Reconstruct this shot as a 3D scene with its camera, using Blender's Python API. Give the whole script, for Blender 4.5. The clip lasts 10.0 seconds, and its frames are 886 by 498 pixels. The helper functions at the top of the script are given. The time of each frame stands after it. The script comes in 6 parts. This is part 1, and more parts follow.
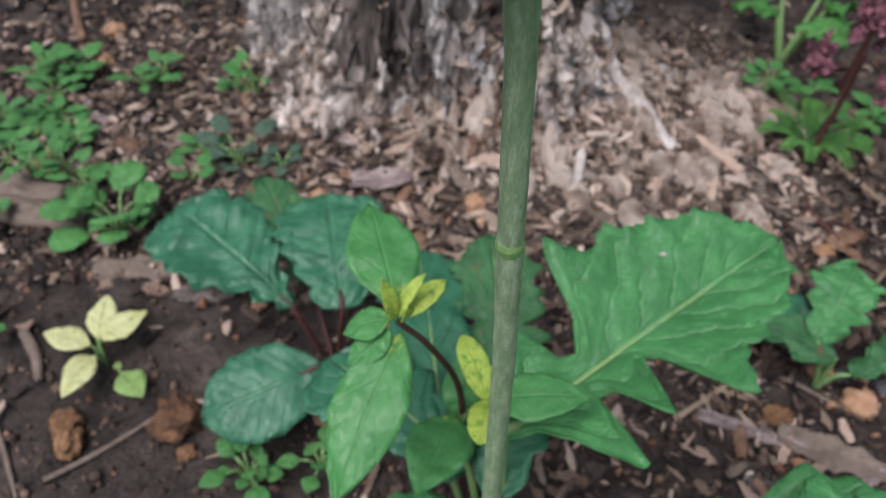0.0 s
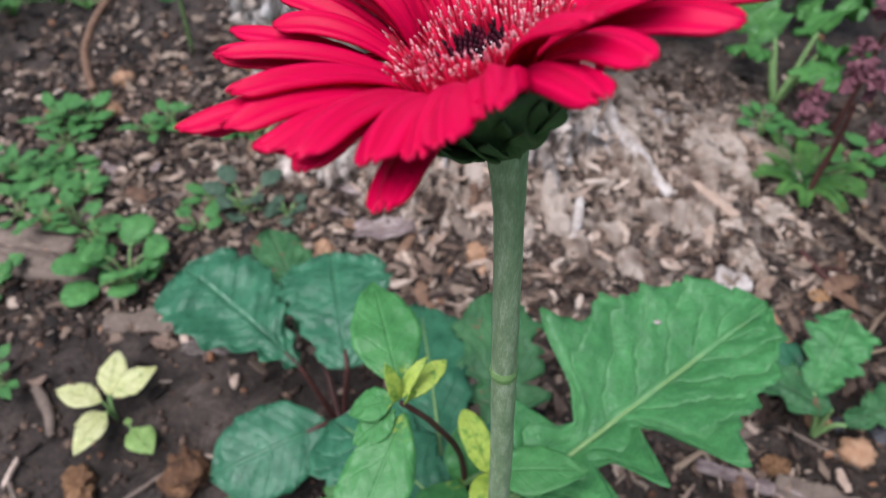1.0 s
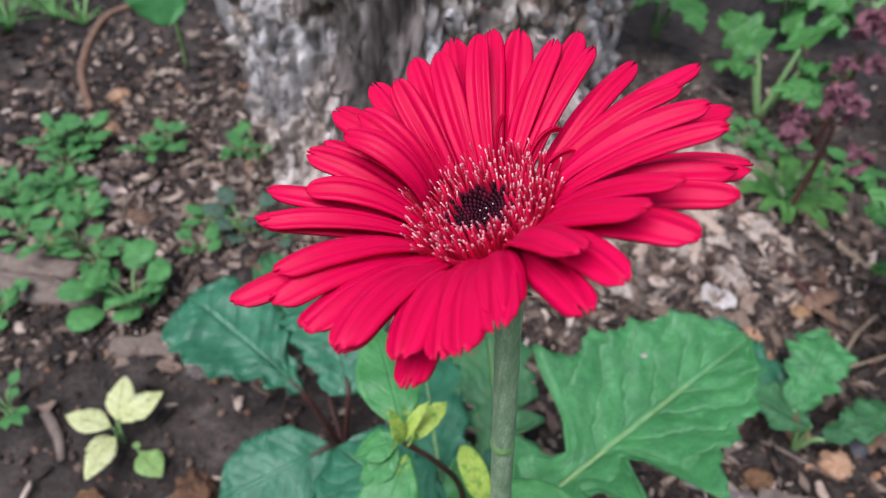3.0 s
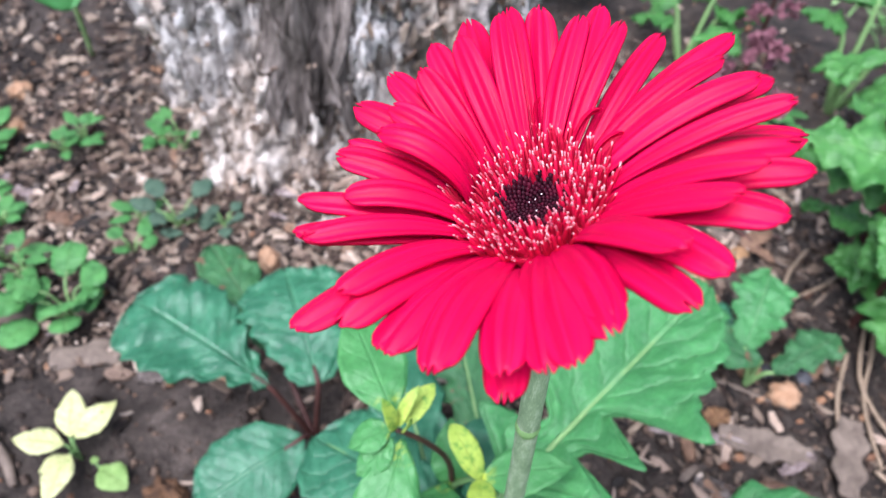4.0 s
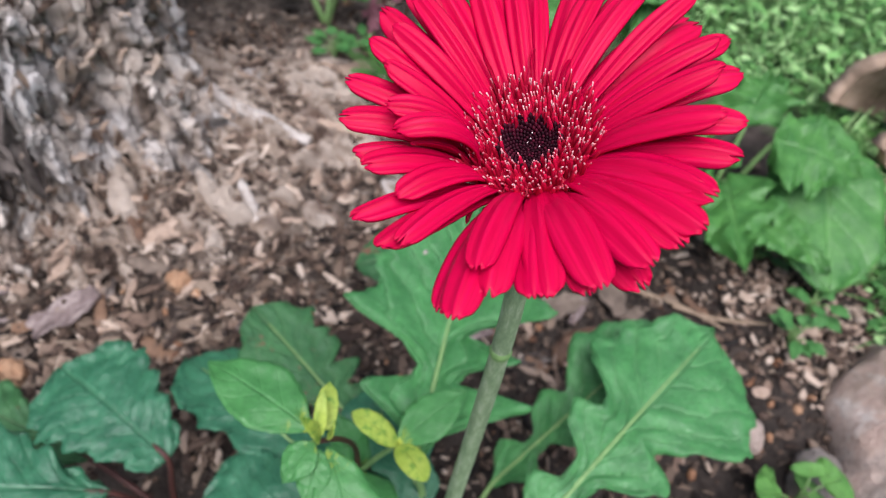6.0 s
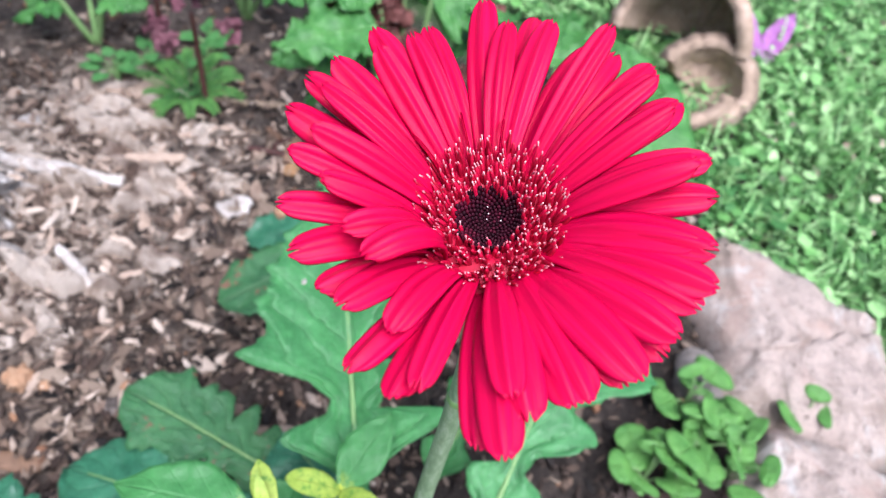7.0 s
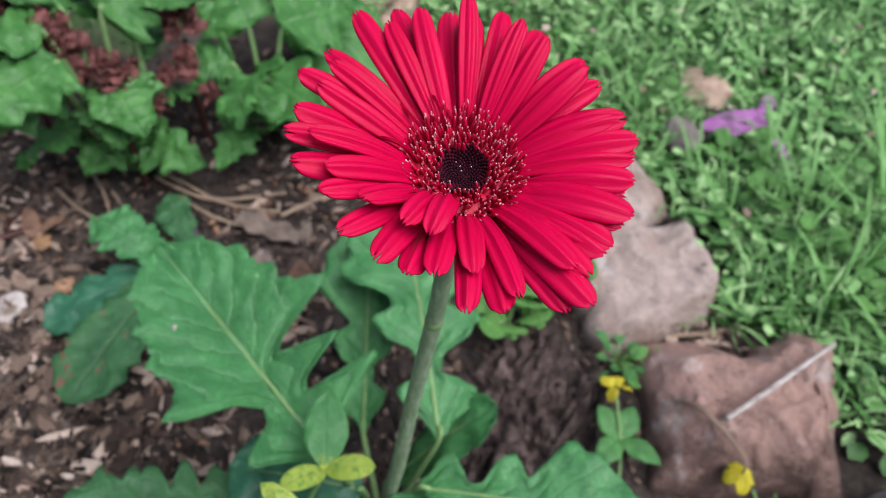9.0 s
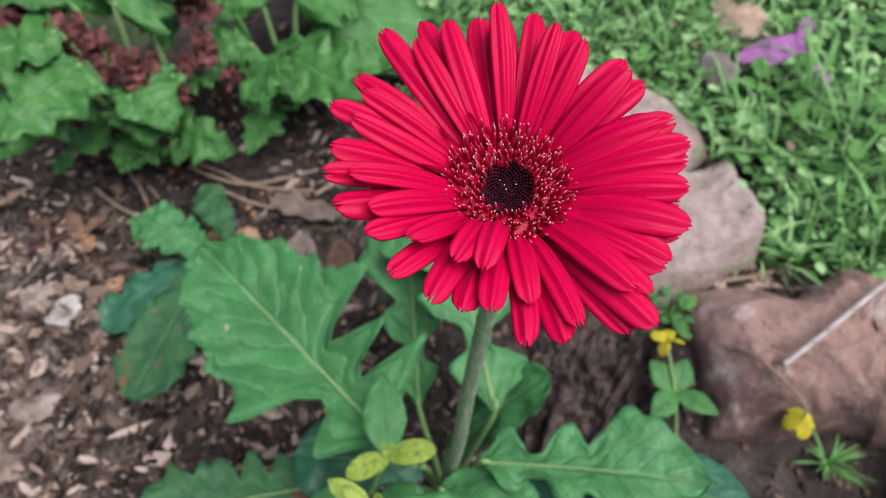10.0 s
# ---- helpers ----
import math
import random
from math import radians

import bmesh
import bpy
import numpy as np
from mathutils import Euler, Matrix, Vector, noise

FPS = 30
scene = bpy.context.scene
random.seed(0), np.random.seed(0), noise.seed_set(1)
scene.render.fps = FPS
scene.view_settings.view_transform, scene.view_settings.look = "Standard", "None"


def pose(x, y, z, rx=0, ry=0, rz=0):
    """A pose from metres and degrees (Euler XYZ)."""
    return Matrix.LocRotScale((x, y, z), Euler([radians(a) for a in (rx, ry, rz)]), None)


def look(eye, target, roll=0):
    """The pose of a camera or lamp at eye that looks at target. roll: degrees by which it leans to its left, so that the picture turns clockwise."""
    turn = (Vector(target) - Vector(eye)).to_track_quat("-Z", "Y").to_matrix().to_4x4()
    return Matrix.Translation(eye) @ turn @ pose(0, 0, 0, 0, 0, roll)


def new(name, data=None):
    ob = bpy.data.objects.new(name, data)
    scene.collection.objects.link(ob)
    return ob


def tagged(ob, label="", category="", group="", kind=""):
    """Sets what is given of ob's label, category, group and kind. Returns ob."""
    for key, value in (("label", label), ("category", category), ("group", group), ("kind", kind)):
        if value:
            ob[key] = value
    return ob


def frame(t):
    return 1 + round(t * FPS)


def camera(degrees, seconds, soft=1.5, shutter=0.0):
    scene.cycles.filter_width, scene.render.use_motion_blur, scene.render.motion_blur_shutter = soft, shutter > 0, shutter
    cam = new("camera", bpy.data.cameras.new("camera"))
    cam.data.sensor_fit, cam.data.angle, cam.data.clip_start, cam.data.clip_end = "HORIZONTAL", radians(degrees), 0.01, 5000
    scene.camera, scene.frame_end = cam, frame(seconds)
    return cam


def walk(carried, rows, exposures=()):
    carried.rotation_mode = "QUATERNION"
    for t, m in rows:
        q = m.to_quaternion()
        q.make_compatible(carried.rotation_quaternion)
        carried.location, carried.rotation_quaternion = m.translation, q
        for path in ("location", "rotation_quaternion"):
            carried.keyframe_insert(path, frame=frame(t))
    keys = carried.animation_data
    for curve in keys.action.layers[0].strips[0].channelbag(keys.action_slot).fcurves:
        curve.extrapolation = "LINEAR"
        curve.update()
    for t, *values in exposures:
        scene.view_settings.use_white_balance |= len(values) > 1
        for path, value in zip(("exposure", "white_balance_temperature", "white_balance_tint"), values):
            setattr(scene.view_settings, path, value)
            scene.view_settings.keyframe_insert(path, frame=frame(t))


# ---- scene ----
cam = camera(65.0, 10.0, soft=1.05)
PATH = [
    (0, (0.0017, 0.0465, 0.3804), (0.0034, 0.3848, 0.0122), 2.67),
    (0.5, (0.0027, 0.0546, 0.3909), (0.0032, 0.3977, 0.0272), 2.03),
    (1, (0.0020, 0.0562, 0.4045), (0.0006, 0.4037, 0.0450), 1.74),
    (1.5, (0.0006, 0.0550, 0.4173), (-0.0022, 0.4053, 0.0606), 1.67),
    (2, (0.0007, 0.0614, 0.4236), (0.0005, 0.4153, 0.0704), 1.57),
    (3.5, (-0.0070, 0.0610, 0.4334), (0.0081, 0.3947, 0.0614), 2.90),
    (4, (-0.0209, 0.0699, 0.4306), (0.0380, 0.3918, 0.0525), 3.72),
    (4.5, (-0.0367, 0.0741, 0.4253), (0.0742, 0.3812, 0.0467), 6.42),
    (5, (-0.0500, 0.0720, 0.4284), (0.1180, 0.3554, 0.0523), 8.23),
    (6.5, (-0.0802, 0.1041, 0.4346), (0.2028, 0.2755, 0.0598), 8.66),
    (7, (-0.0707, 0.1219, 0.4369), (0.2366, 0.2321, 0.0582), 9.58),
    (7.5, (-0.0815, 0.1349, 0.4325), (0.2296, 0.1868, 0.0445), 9.83),
    (8, (-0.0877, 0.1409, 0.4414), (0.2327, 0.1292, 0.0577), 8.52),
    (8.5, (-0.0954, 0.1557, 0.4487), (0.2245, 0.1147, 0.0666), 8.11),
    (9, (-0.0964, 0.1698, 0.4602), (0.2053, 0.0948, 0.0686), 6.97),
    (9.5, (-0.0915, 0.1821, 0.4648), (0.1969, 0.1187, 0.0613), 1.51),
    (10, (-0.0810, 0.1706, 0.4672), (0.1940, 0.1246, 0.0522), -1.78),
]
EXPOSURES = [(0.0, 0.12, 6350), (0.5, 0.42, 6300), (1.0, 0.32, 6200), (1.5, 0.3, 6050), (2.0, 0.55, 5900), (3.5, 0.26, 6000), (3.8, 0.78, 5950), (4.1, 1.06, 5900), (4.5, 0.36, 6220), (5.0, 0.35, 6350), (6.5, 0.4, 6350),
             (7.0, 0.9, 5900), (7.5, 0.62, 6100), (7.8, 0.44, 6180), (8.0, 0.43, 6150), (8.5, 0.27, 6220), (9.0, 0.2, 6280), (10.0, 0.2, 6380)]
walk(cam, [(t, look(eye, target, roll)) for t, eye, target, roll in PATH], [(t, stops, kelvin, 12) for t, stops, kelvin in EXPOSURES])

cam.data.dof.use_dof, cam.data.dof.focus_distance, cam.data.dof.aperture_fstop = True, 0.128, 23.0

# ---- light: bright overcast sky ----
world = bpy.data.worlds.new("overcast_sky")
scene.world = world
world.use_nodes = True
wn = world.node_tree
wn.nodes.clear()
sky = wn.nodes.new("ShaderNodeTexSky")
sky.sky_type, sky.sun_disc = "NISHITA", False
sky.sun_elevation, sky.sun_rotation = radians(66), radians(225)
sky.air_density, sky.dust_density, sky.ozone_density = 1.0, 4.0, 1.0
hue = wn.nodes.new("ShaderNodeHueSaturation")
hue.inputs["Saturation"].default_value = 0.85
bg = wn.nodes.new("ShaderNodeBackground")
bg.inputs["Strength"].default_value = 0.10
wout = wn.nodes.new("ShaderNodeOutputWorld")
wn.links.new(sky.outputs[0], hue.inputs["Color"])
wn.links.new(hue.outputs[0], bg.inputs["Color"])
wn.links.new(bg.outputs[0], wout.inputs["Surface"])
sun = new("sun", bpy.data.lights.new("sun", "SUN"))
sun.data.energy, sun.data.angle, sun.data.color = 3.35, radians(50), (1.0, 0.955, 1.0)
sun.matrix_world = look((-0.75, -0.75, 2.6), (0, 0.2, 0))


# ---- node helpers ----
def material(name):
    m = bpy.data.materials.new(name)
    m.use_nodes = True
    nt = m.node_tree
    return m, nt, nt.nodes["Principled BSDF"]


def add(nt, kind, **inputs):
    n = nt.nodes.new("ShaderNode" + kind)
    for key, value in inputs.items():
        sock = n.inputs[int(key[1:])] if key[0] == "_" and key[1:].isdigit() else n.inputs[key.replace("_", " ")]
        if isinstance(value, bpy.types.NodeSocket):
            nt.links.new(value, sock)
        else:
            sock.default_value = value
    return n


def ramp(nt, fac, stops):
    n = nt.nodes.new("ShaderNodeValToRGB")
    nt.links.new(fac, n.inputs[0])
    e = n.color_ramp.elements
    while len(e) < len(stops):
        e.new(0.5)
    for k, (pos, col) in enumerate(stops):
        e[k].position, e[k].color = pos, (*col, 1)
    return n.outputs[0]


def grey(nt, fac, lo, hi, a=0.0, b=1.0):
    n = add(nt, "MapRange", Value=fac, From_Min=lo, From_Max=hi, To_Min=a, To_Max=b)
    return n.outputs[0]


def mix(nt, fac, a, b, mode="MIX"):
    n = nt.nodes.new("ShaderNodeMix")
    n.data_type, n.blend_type = "RGBA", mode
    for sock, value in ((n.inputs[0], fac), (n.inputs[6], a), (n.inputs[7], b)):
        if isinstance(value, bpy.types.NodeSocket):
            nt.links.new(value, sock)
        else:
            sock.default_value = value if isinstance(value, (int, float)) else (*value, 1)
    return n.outputs[2]


def math_node(nt, op, a, b=0.0):
    n = nt.nodes.new("ShaderNodeMath")
    n.operation = op
    for sock, value in zip(n.inputs, (a, b)):
        if isinstance(value, bpy.types.NodeSocket):
            nt.links.new(value, sock)
        else:
            sock.default_value = value
    return n.outputs[0]


def coords(nt, scale=(1, 1, 1), kind="Object"):
    tc = nt.nodes.new("ShaderNodeTexCoord")
    mp = nt.nodes.new("ShaderNodeMapping")
    mp.inputs["Scale"].default_value = scale
    nt.links.new(tc.outputs[kind], mp.inputs[0])
    return mp.outputs[0]


def noise_tex(nt, vec, scale, detail=5.0, rough=0.6, dist=0.0):
    return add(nt, "TexNoise", Vector=vec, Scale=scale, Detail=detail, Roughness=rough, Distortion=dist).outputs[0]


def bump(nt, bsdf, height, strength=0.5, distance=0.002):
    n = add(nt, "Bump", Height=height, Strength=strength, Distance=distance)
    nt.links.new(n.outputs[0], bsdf.inputs["Normal"])


def set_in(nt, bsdf, **kw):
    for key, value in kw.items():
        sock = bsdf.inputs[key.replace("_", " ")]
        if isinstance(value, bpy.types.NodeSocket):
            nt.links.new(value, sock)
        else:
            sock.default_value = (*value, 1) if isinstance(value, tuple) else value


def thin(nt, bsdf, colour, share):
    """Lets light through a thin leaf or petal."""
    tr = add(nt, "BsdfTranslucent", Color=colour)
    mx = add(nt, "MixShader", _0=share, _1=bsdf.outputs[0], _2=tr.outputs[0])
    nt.links.new(mx.outputs[0], nt.nodes["Material Output"].inputs[0])


# ---- materials ----
def leaf_material(name, dark, light, vein, rough=0.45, mottle=None, holes=None, vein_gain=0.5, laterals=9.0, share=0.22, sheen=None, relief=0.9):
    m, nt, b = material(name)
    tc = nt.nodes.new("ShaderNodeTexCoord")
    sep = add(nt, "SeparateXYZ", Vector=tc.outputs["UV"])
    u, v = sep.outputs[0], sep.outputs[1]
    side = math_node(nt, "ABSOLUTE", math_node(nt, "SUBTRACT", v, 0.5))
    vec = coords(nt)
    n1 = noise_tex(nt, vec, 70, 4)
    n2 = noise_tex(nt, vec, 420, 3)
    base = ramp(nt, n1, [(0.3, dark), (0.7, light)])
    base = mix(nt, grey(nt, n2, 0.35, 0.75, 0.0, 0.35), base, tuple(c * 0.55 for c in dark))
    # midrib and slanting side veins
    rib = grey(nt, side, 0.010, 0.035, 1.0, 0.0)
    lat = math_node(nt, "FRACT", math_node(nt, "MULTIPLY", math_node(nt, "ADD", math_node(nt, "SUBTRACT", u, math_node(nt, "MULTIPLY", side, 0.55)), math_node(nt, "MULTIPLY", n1, 0.09)), laterals))
    lat = math_node(nt, "ABSOLUTE", math_node(nt, "SUBTRACT", lat, 0.5))
    latm = grey(nt, lat, 0.02, 0.10, 0.42, 0.0)
    cell = add(nt, "TexVoronoi", Vector=vec, Scale=330.0)
    cell.feature = "DISTANCE_TO_EDGE"
    net = grey(nt, cell.outputs["Distance"], 0.0, 0.12, 0.14, 0.0)
    veins = math_node(nt, "MAXIMUM", math_node(nt, "MAXIMUM", rib, latm), net)
    col = mix(nt, math_node(nt, "MULTIPLY", veins, vein_gain), base, vein)
    if mottle:
        spots = grey(nt, noise_tex(nt, vec, 260, 6, 0.75), mottle[1], mottle[1] + 0.12)
        near_base = grey(nt, u, mottle[2], mottle[3], 1.0, 0.0)
        col = mix(nt, math_node(nt, "MULTIPLY", spots, near_base), col, mottle[0])
    if holes:
        brown = grey(nt, noise_tex(nt, vec, 55, 5, 0.7), holes[1], holes[1] + 0.04)
        col = mix(nt, brown, col, holes[0])
    set_in(nt, b, Base_Color=col, Roughness=grey(nt, n2, 0.2, 0.8, rough - 0.08, rough + 0.16), Specular_IOR_Level=0.45)
    if sheen:
        set_in(nt, b, Sheen_Weight=sheen, Sheen_Roughness=0.5)
    h = math_node(nt, "SUBTRACT", math_node(nt, "MULTIPLY", n1, 0.8), math_node(nt, "MULTIPLY", veins, relief))
    bump(nt, b, h, 0.8, 0.002)
    thin(nt, b, col, share)
    return m


def petal_material():
    m, nt, b = material("red_petal")
    tc = nt.nodes.new("ShaderNodeTexCoord")
    sep = add(nt, "SeparateXYZ", Vector=tc.outputs["UV"])
    info = nt.nodes.new("ShaderNodeObjectInfo")
    lane = add(nt, "CombineXYZ", X=math_node(nt, "MULTIPLY", sep.outputs[0], 0.7), Y=math_node(nt, "MULTIPLY", sep.outputs[1], 6.0), Z=math_node(nt, "MULTIPLY", info.outputs["Random"], 40.0)).outputs[0]
    streak = noise_tex(nt, lane, 1.6, 4, 0.6)
    vec = coords(nt)
    fine = noise_tex(nt, vec, 900, 3)
    broad = noise_tex(nt, vec, 60, 3)
    col = ramp(nt, streak, [(0.28, (0.40, 0.0, 0.028)), (0.42, (0.53, 0.0004, 0.048)), (0.68, (0.66, 0.0015, 0.073))])
    col = mix(nt, grey(nt, broad, 0.35, 0.7, 0.0, 0.30), col, (0.42, 0.0, 0.033))
    col = mix(nt, grey(nt, info.outputs["Random"], 0.0, 1.0, 0.0, 0.35), col, (0.56, 0.0008, 0.048))
    set_in(nt, b, Base_Color=col, Roughness=grey(nt, fine, 0.2, 0.8, 0.34, 0.48), Specular_IOR_Level=0.13)
    bump(nt, b, math_node(nt, "ADD", streak, math_node(nt, "MULTIPLY", fine, 0.15)), 0.35, 0.0005)
    thin(nt, b, col, 0.11)
    return m


def plain_grain(name, stops, scale, rough=0.6, stretch=(1, 1, 1), bumpy=0.4, dist=0.001, island=0.0, fine=6.0, spec=0.3, rnd=0.0):
    """A mottled natural surface: colours over noise at two scales, with relief."""
    m, nt, b = material(name)
    vec = coords(nt, stretch)
    n1 = noise_tex(nt, vec, scale, 6, 0.65, 0.3)
    n2 = noise_tex(nt, vec, scale * fine, 4, 0.6)
    f = math_node(nt, "ADD", math_node(nt, "MULTIPLY", n1, 0.7), math_node(nt, "MULTIPLY", n2, 0.3))
    if island:
        r = nt.nodes.new("ShaderNodeNewGeometry").outputs["Random Per Island"]
        f = math_node(nt, "ADD", math_node(nt, "MULTIPLY", f, 1 - island), math_node(nt, "MULTIPLY", r, island))
    if rnd:
        r = nt.nodes.new("ShaderNodeObjectInfo").outputs["Random"]
        f = math_node(nt, "ADD", math_node(nt, "MULTIPLY", f, 1 - rnd), math_node(nt, "MULTIPLY", r, rnd))
    set_in(nt, b, Base_Color=ramp(nt, f, stops), Roughness=grey(nt, n2, 0.2, 0.8, rough - 0.12, rough + 0.12), Specular_IOR_Level=spec)
    bump(nt, b, f, bumpy, dist)
    return m


def flakes(nt, vec, scale, stretch=1.0):
    """Random value and edge distance of flake-like cells, with warped borders."""
    warp = add(nt, "TexNoise", Vector=vec, Scale=scale * 0.7, Detail=3.0)
    v2 = mix(nt, 0.06 / (scale / 40.0), vec, warp.outputs["Color"], "ADD")
    cell = add(nt, "TexVoronoi", Vector=v2, Scale=scale)
    edge = add(nt, "TexVoronoi", Vector=v2, Scale=scale)
    edge.feature = "DISTANCE_TO_EDGE"
    one = add(nt, "SeparateColor", Color=cell.outputs["Color"])
    return one.outputs[0], edge.outputs["Distance"]


def ground_material():
    m, nt, b = material("garden_soil")
    vec = coords(nt)
    n1 = noise_tex(nt, vec, 9, 6, 0.65)
    n2 = noise_tex(nt, vec, 60, 6, 0.7)
    n3 = noise_tex(nt, vec, 420, 4, 0.7)
    soil = ramp(nt, math_node(nt, "ADD", math_node(nt, "MULTIPLY", n1, 0.40), math_node(nt, "ADD", math_node(nt, "MULTIPLY", n2, 0.35), math_node(nt, "MULTIPLY", n3, 0.25))),
                [(0.36, (0.012, 0.010, 0.009)), (0.46, (0.034, 0.027, 0.023)), (0.55, (0.082, 0.066, 0.056)), (0.64, (0.17, 0.138, 0.118)), (0.74, (0.32, 0.27, 0.235))])
    c1, e1 = flakes(nt, vec, 85.0)
    c2, e2 = flakes(nt, vec, 230.0)
    mixc = math_node(nt, "ADD", math_node(nt, "ADD", math_node(nt, "MULTIPLY", c1, 0.35), math_node(nt, "MULTIPLY", c2, 0.30)), math_node(nt, "MULTIPLY", n2, 0.35))
    litter = ramp(nt, mixc, [(0.24, (0.014, 0.010, 0.008)), (0.38, (0.075, 0.052, 0.040)), (0.55, (0.24, 0.185, 0.145)), (0.75, (0.50, 0.42, 0.35))])
    # rotten wood spreads round the stump
    pos = add(nt, "SeparateXYZ", Vector=vec)
    dx = math_node(nt, "MULTIPLY", math_node(nt, "SUBTRACT", pos.outputs[0], 0.10), 3.2)
    dy = math_node(nt, "MULTIPLY", math_node(nt, "SUBTRACT", pos.outputs[1], 0.58), 4.4)
    d = math_node(nt, "SQRT", math_node(nt, "ADD", math_node(nt, "POWER", dx, 2.0), math_node(nt, "POWER", dy, 2.0)))
    near = grey(nt, math_node(nt, "ADD", d, math_node(nt, "MULTIPLY", n1, 0.8)), 0.8, 1.65, 1.0, 0.0)
    col = mix(nt, near, soil, litter)
    # turf beyond the border stones
    lawn = grey(nt, math_node(nt, "ADD", math_node(nt, "SUBTRACT", math_node(nt, "MULTIPLY", pos.outputs[0], 0.62), math_node(nt, "MULTIPLY", pos.outputs[1], 1.0)), math_node(nt, "MULTIPLY", n1, 0.06)), 0.33, 0.40)
    lawn = math_node(nt, "MAXIMUM", lawn, grey(nt, math_node(nt, "ADD", pos.outputs[0], math_node(nt, "MULTIPLY", noise_tex(nt, vec, 4, 4, 0.6), 0.5)), 0.82, 0.92))
    away = math_node(nt, "SQRT", math_node(nt, "ADD", math_node(nt, "POWER", math_node(nt, "SUBTRACT", pos.outputs[0], 0.0), 2.0), math_node(nt, "POWER", math_node(nt, "SUBTRACT", pos.outputs[1], 0.4), 2.0)))
    lawn = math_node(nt, "MAXIMUM", lawn, grey(nt, math_node(nt, "ADD", away, math_node(nt, "MULTIPLY", n1, 0.3)), 1.25, 1.4))
    turf = ramp(nt, math_node(nt, "ADD", math_node(nt, "MULTIPLY", n2, 0.6), math_node(nt, "MULTIPLY", noise_tex(nt, vec, 2.5, 5, 0.65), 0.4)), [(0.36, (0.030, 0.072, 0.020)), (0.5, (0.070, 0.155, 0.042)), (0.64, (0.13, 0.21, 0.075))])
    col = mix(nt, lawn, col, turf)
    set_in(nt, b, Base_Color=col, Roughness=grey(nt, n2, 0.3, 0.7, 0.55, 0.9), Specular_IOR_Level=0.25)
    flake_h = math_node(nt, "MULTIPLY", near, math_node(nt, "ADD", math_node(nt, "ADD", math_node(nt, "MULTIPLY", c1, 1.2), math_node(nt, "MULTIPLY", c2, 0.5)), grey(nt, e1, 0.0, 0.06, 0.0, 0.8)))
    bump(nt, b, math_node(nt, "ADD", flake_h, math_node(nt, "ADD", n2, math_node(nt, "MULTIPLY", n3, 0.8))), 1.0, 0.005)
    return m


def wood_material():
    """Rotten stump wood: long grain, flaking plates, grey bleached and dark decayed patches."""
    m, nt, b = material("rotten_wood")
    vec = coords(nt, (1, 1, 0.22))
    raw = coords(nt)
    n1 = noise_tex(nt, vec, 16, 6, 0.7, 0.4)
    n2 = noise_tex(nt, vec, 120, 5, 0.7)
    big = noise_tex(nt, raw, 9, 4, 0.6)
    c1, e1 = flakes(nt, coords(nt, (1, 1, 0.45)), 70.0)
    f = math_node(nt, "ADD", math_node(nt, "ADD", math_node(nt, "MULTIPLY", n1, 0.50), math_node(nt, "MULTIPLY", n2, 0.30)), math_node(nt, "MULTIPLY", c1, 0.20))
    tan = ramp(nt, f, [(0.35, (0.020, 0.014, 0.010)), (0.41, (0.21, 0.165, 0.135)), (0.49, (0.46, 0.39, 0.335)), (0.61, (0.66, 0.60, 0.545))])
    dark = ramp(nt, f, [(0.38, (0.010, 0.008, 0.007)), (0.49, (0.075, 0.056, 0.046)), (0.62, (0.28, 0.23, 0.195))])
    grey_w = ramp(nt, f, [(0.32, (0.07, 0.060, 0.055)), (0.47, (0.42, 0.385, 0.36)), (0.62, (0.70, 0.67, 0.65))])
    col = mix(nt, grey(nt, big, 0.60, 0.67), tan, dark)
    col = mix(nt, grey(nt, noise_tex(nt, raw, 11, 4), 0.51, 0.58), col, grey_w)
    set_in(nt, b, Base_Color=col, Roughness=0.85, Specular_IOR_Level=0.2)
    bump(nt, b, math_node(nt, "ADD", f, math_node(nt, "MULTIPLY", grey(nt, e1, 0.0, 0.08), 0.25)), 1.0, 0.014)
    return m


def crust_material():
    """Crumbling rotten wood: every flake has its own tone, with grain and dark rims."""
    m, nt, b = material("crumbling_wood")
    tc = nt.nodes.new("ShaderNodeTexCoord")
    sep = add(nt, "SeparateXYZ", Vector=tc.outputs["UV"])
    vec = coords(nt)
    n1 = noise_tex(nt, vec, 34, 6, 0.7, 0.4)
    n2 = noise_tex(nt, vec, 330, 5, 0.75)
    n3 = noise_tex(nt, vec, 8, 4, 0.6)
    f = math_node(nt, "ADD", math_node(nt, "ADD", math_node(nt, "MULTIPLY", sep.outputs[0], 0.26), math_node(nt, "MULTIPLY", n1, 0.30)), math_node(nt, "ADD", math_node(nt, "MULTIPLY", n2, 0.26), math_node(nt, "MULTIPLY", sep.outputs[1], 0.18)))
    tan = ramp(nt, f, [(0.32, (0.020, 0.013, 0.010)), (0.39, (0.14, 0.10, 0.077)), (0.48, (0.37, 0.29, 0.23)), (0.61, (0.60, 0.515, 0.44))])
    brown = ramp(nt, f, [(0.30, (0.012, 0.008, 0.007)), (0.46, (0.075, 0.048, 0.037)), (0.62, (0.21, 0.145, 0.112))])
    col = mix(nt, grey(nt, n3, 0.55, 0.64), tan, brown)
    set_in(nt, b, Base_Color=col, Roughness=0.85, Specular_IOR_Level=0.2)
    bump(nt, b, math_node(nt, "ADD", n1, n2), 1.0, 0.004)
    return m


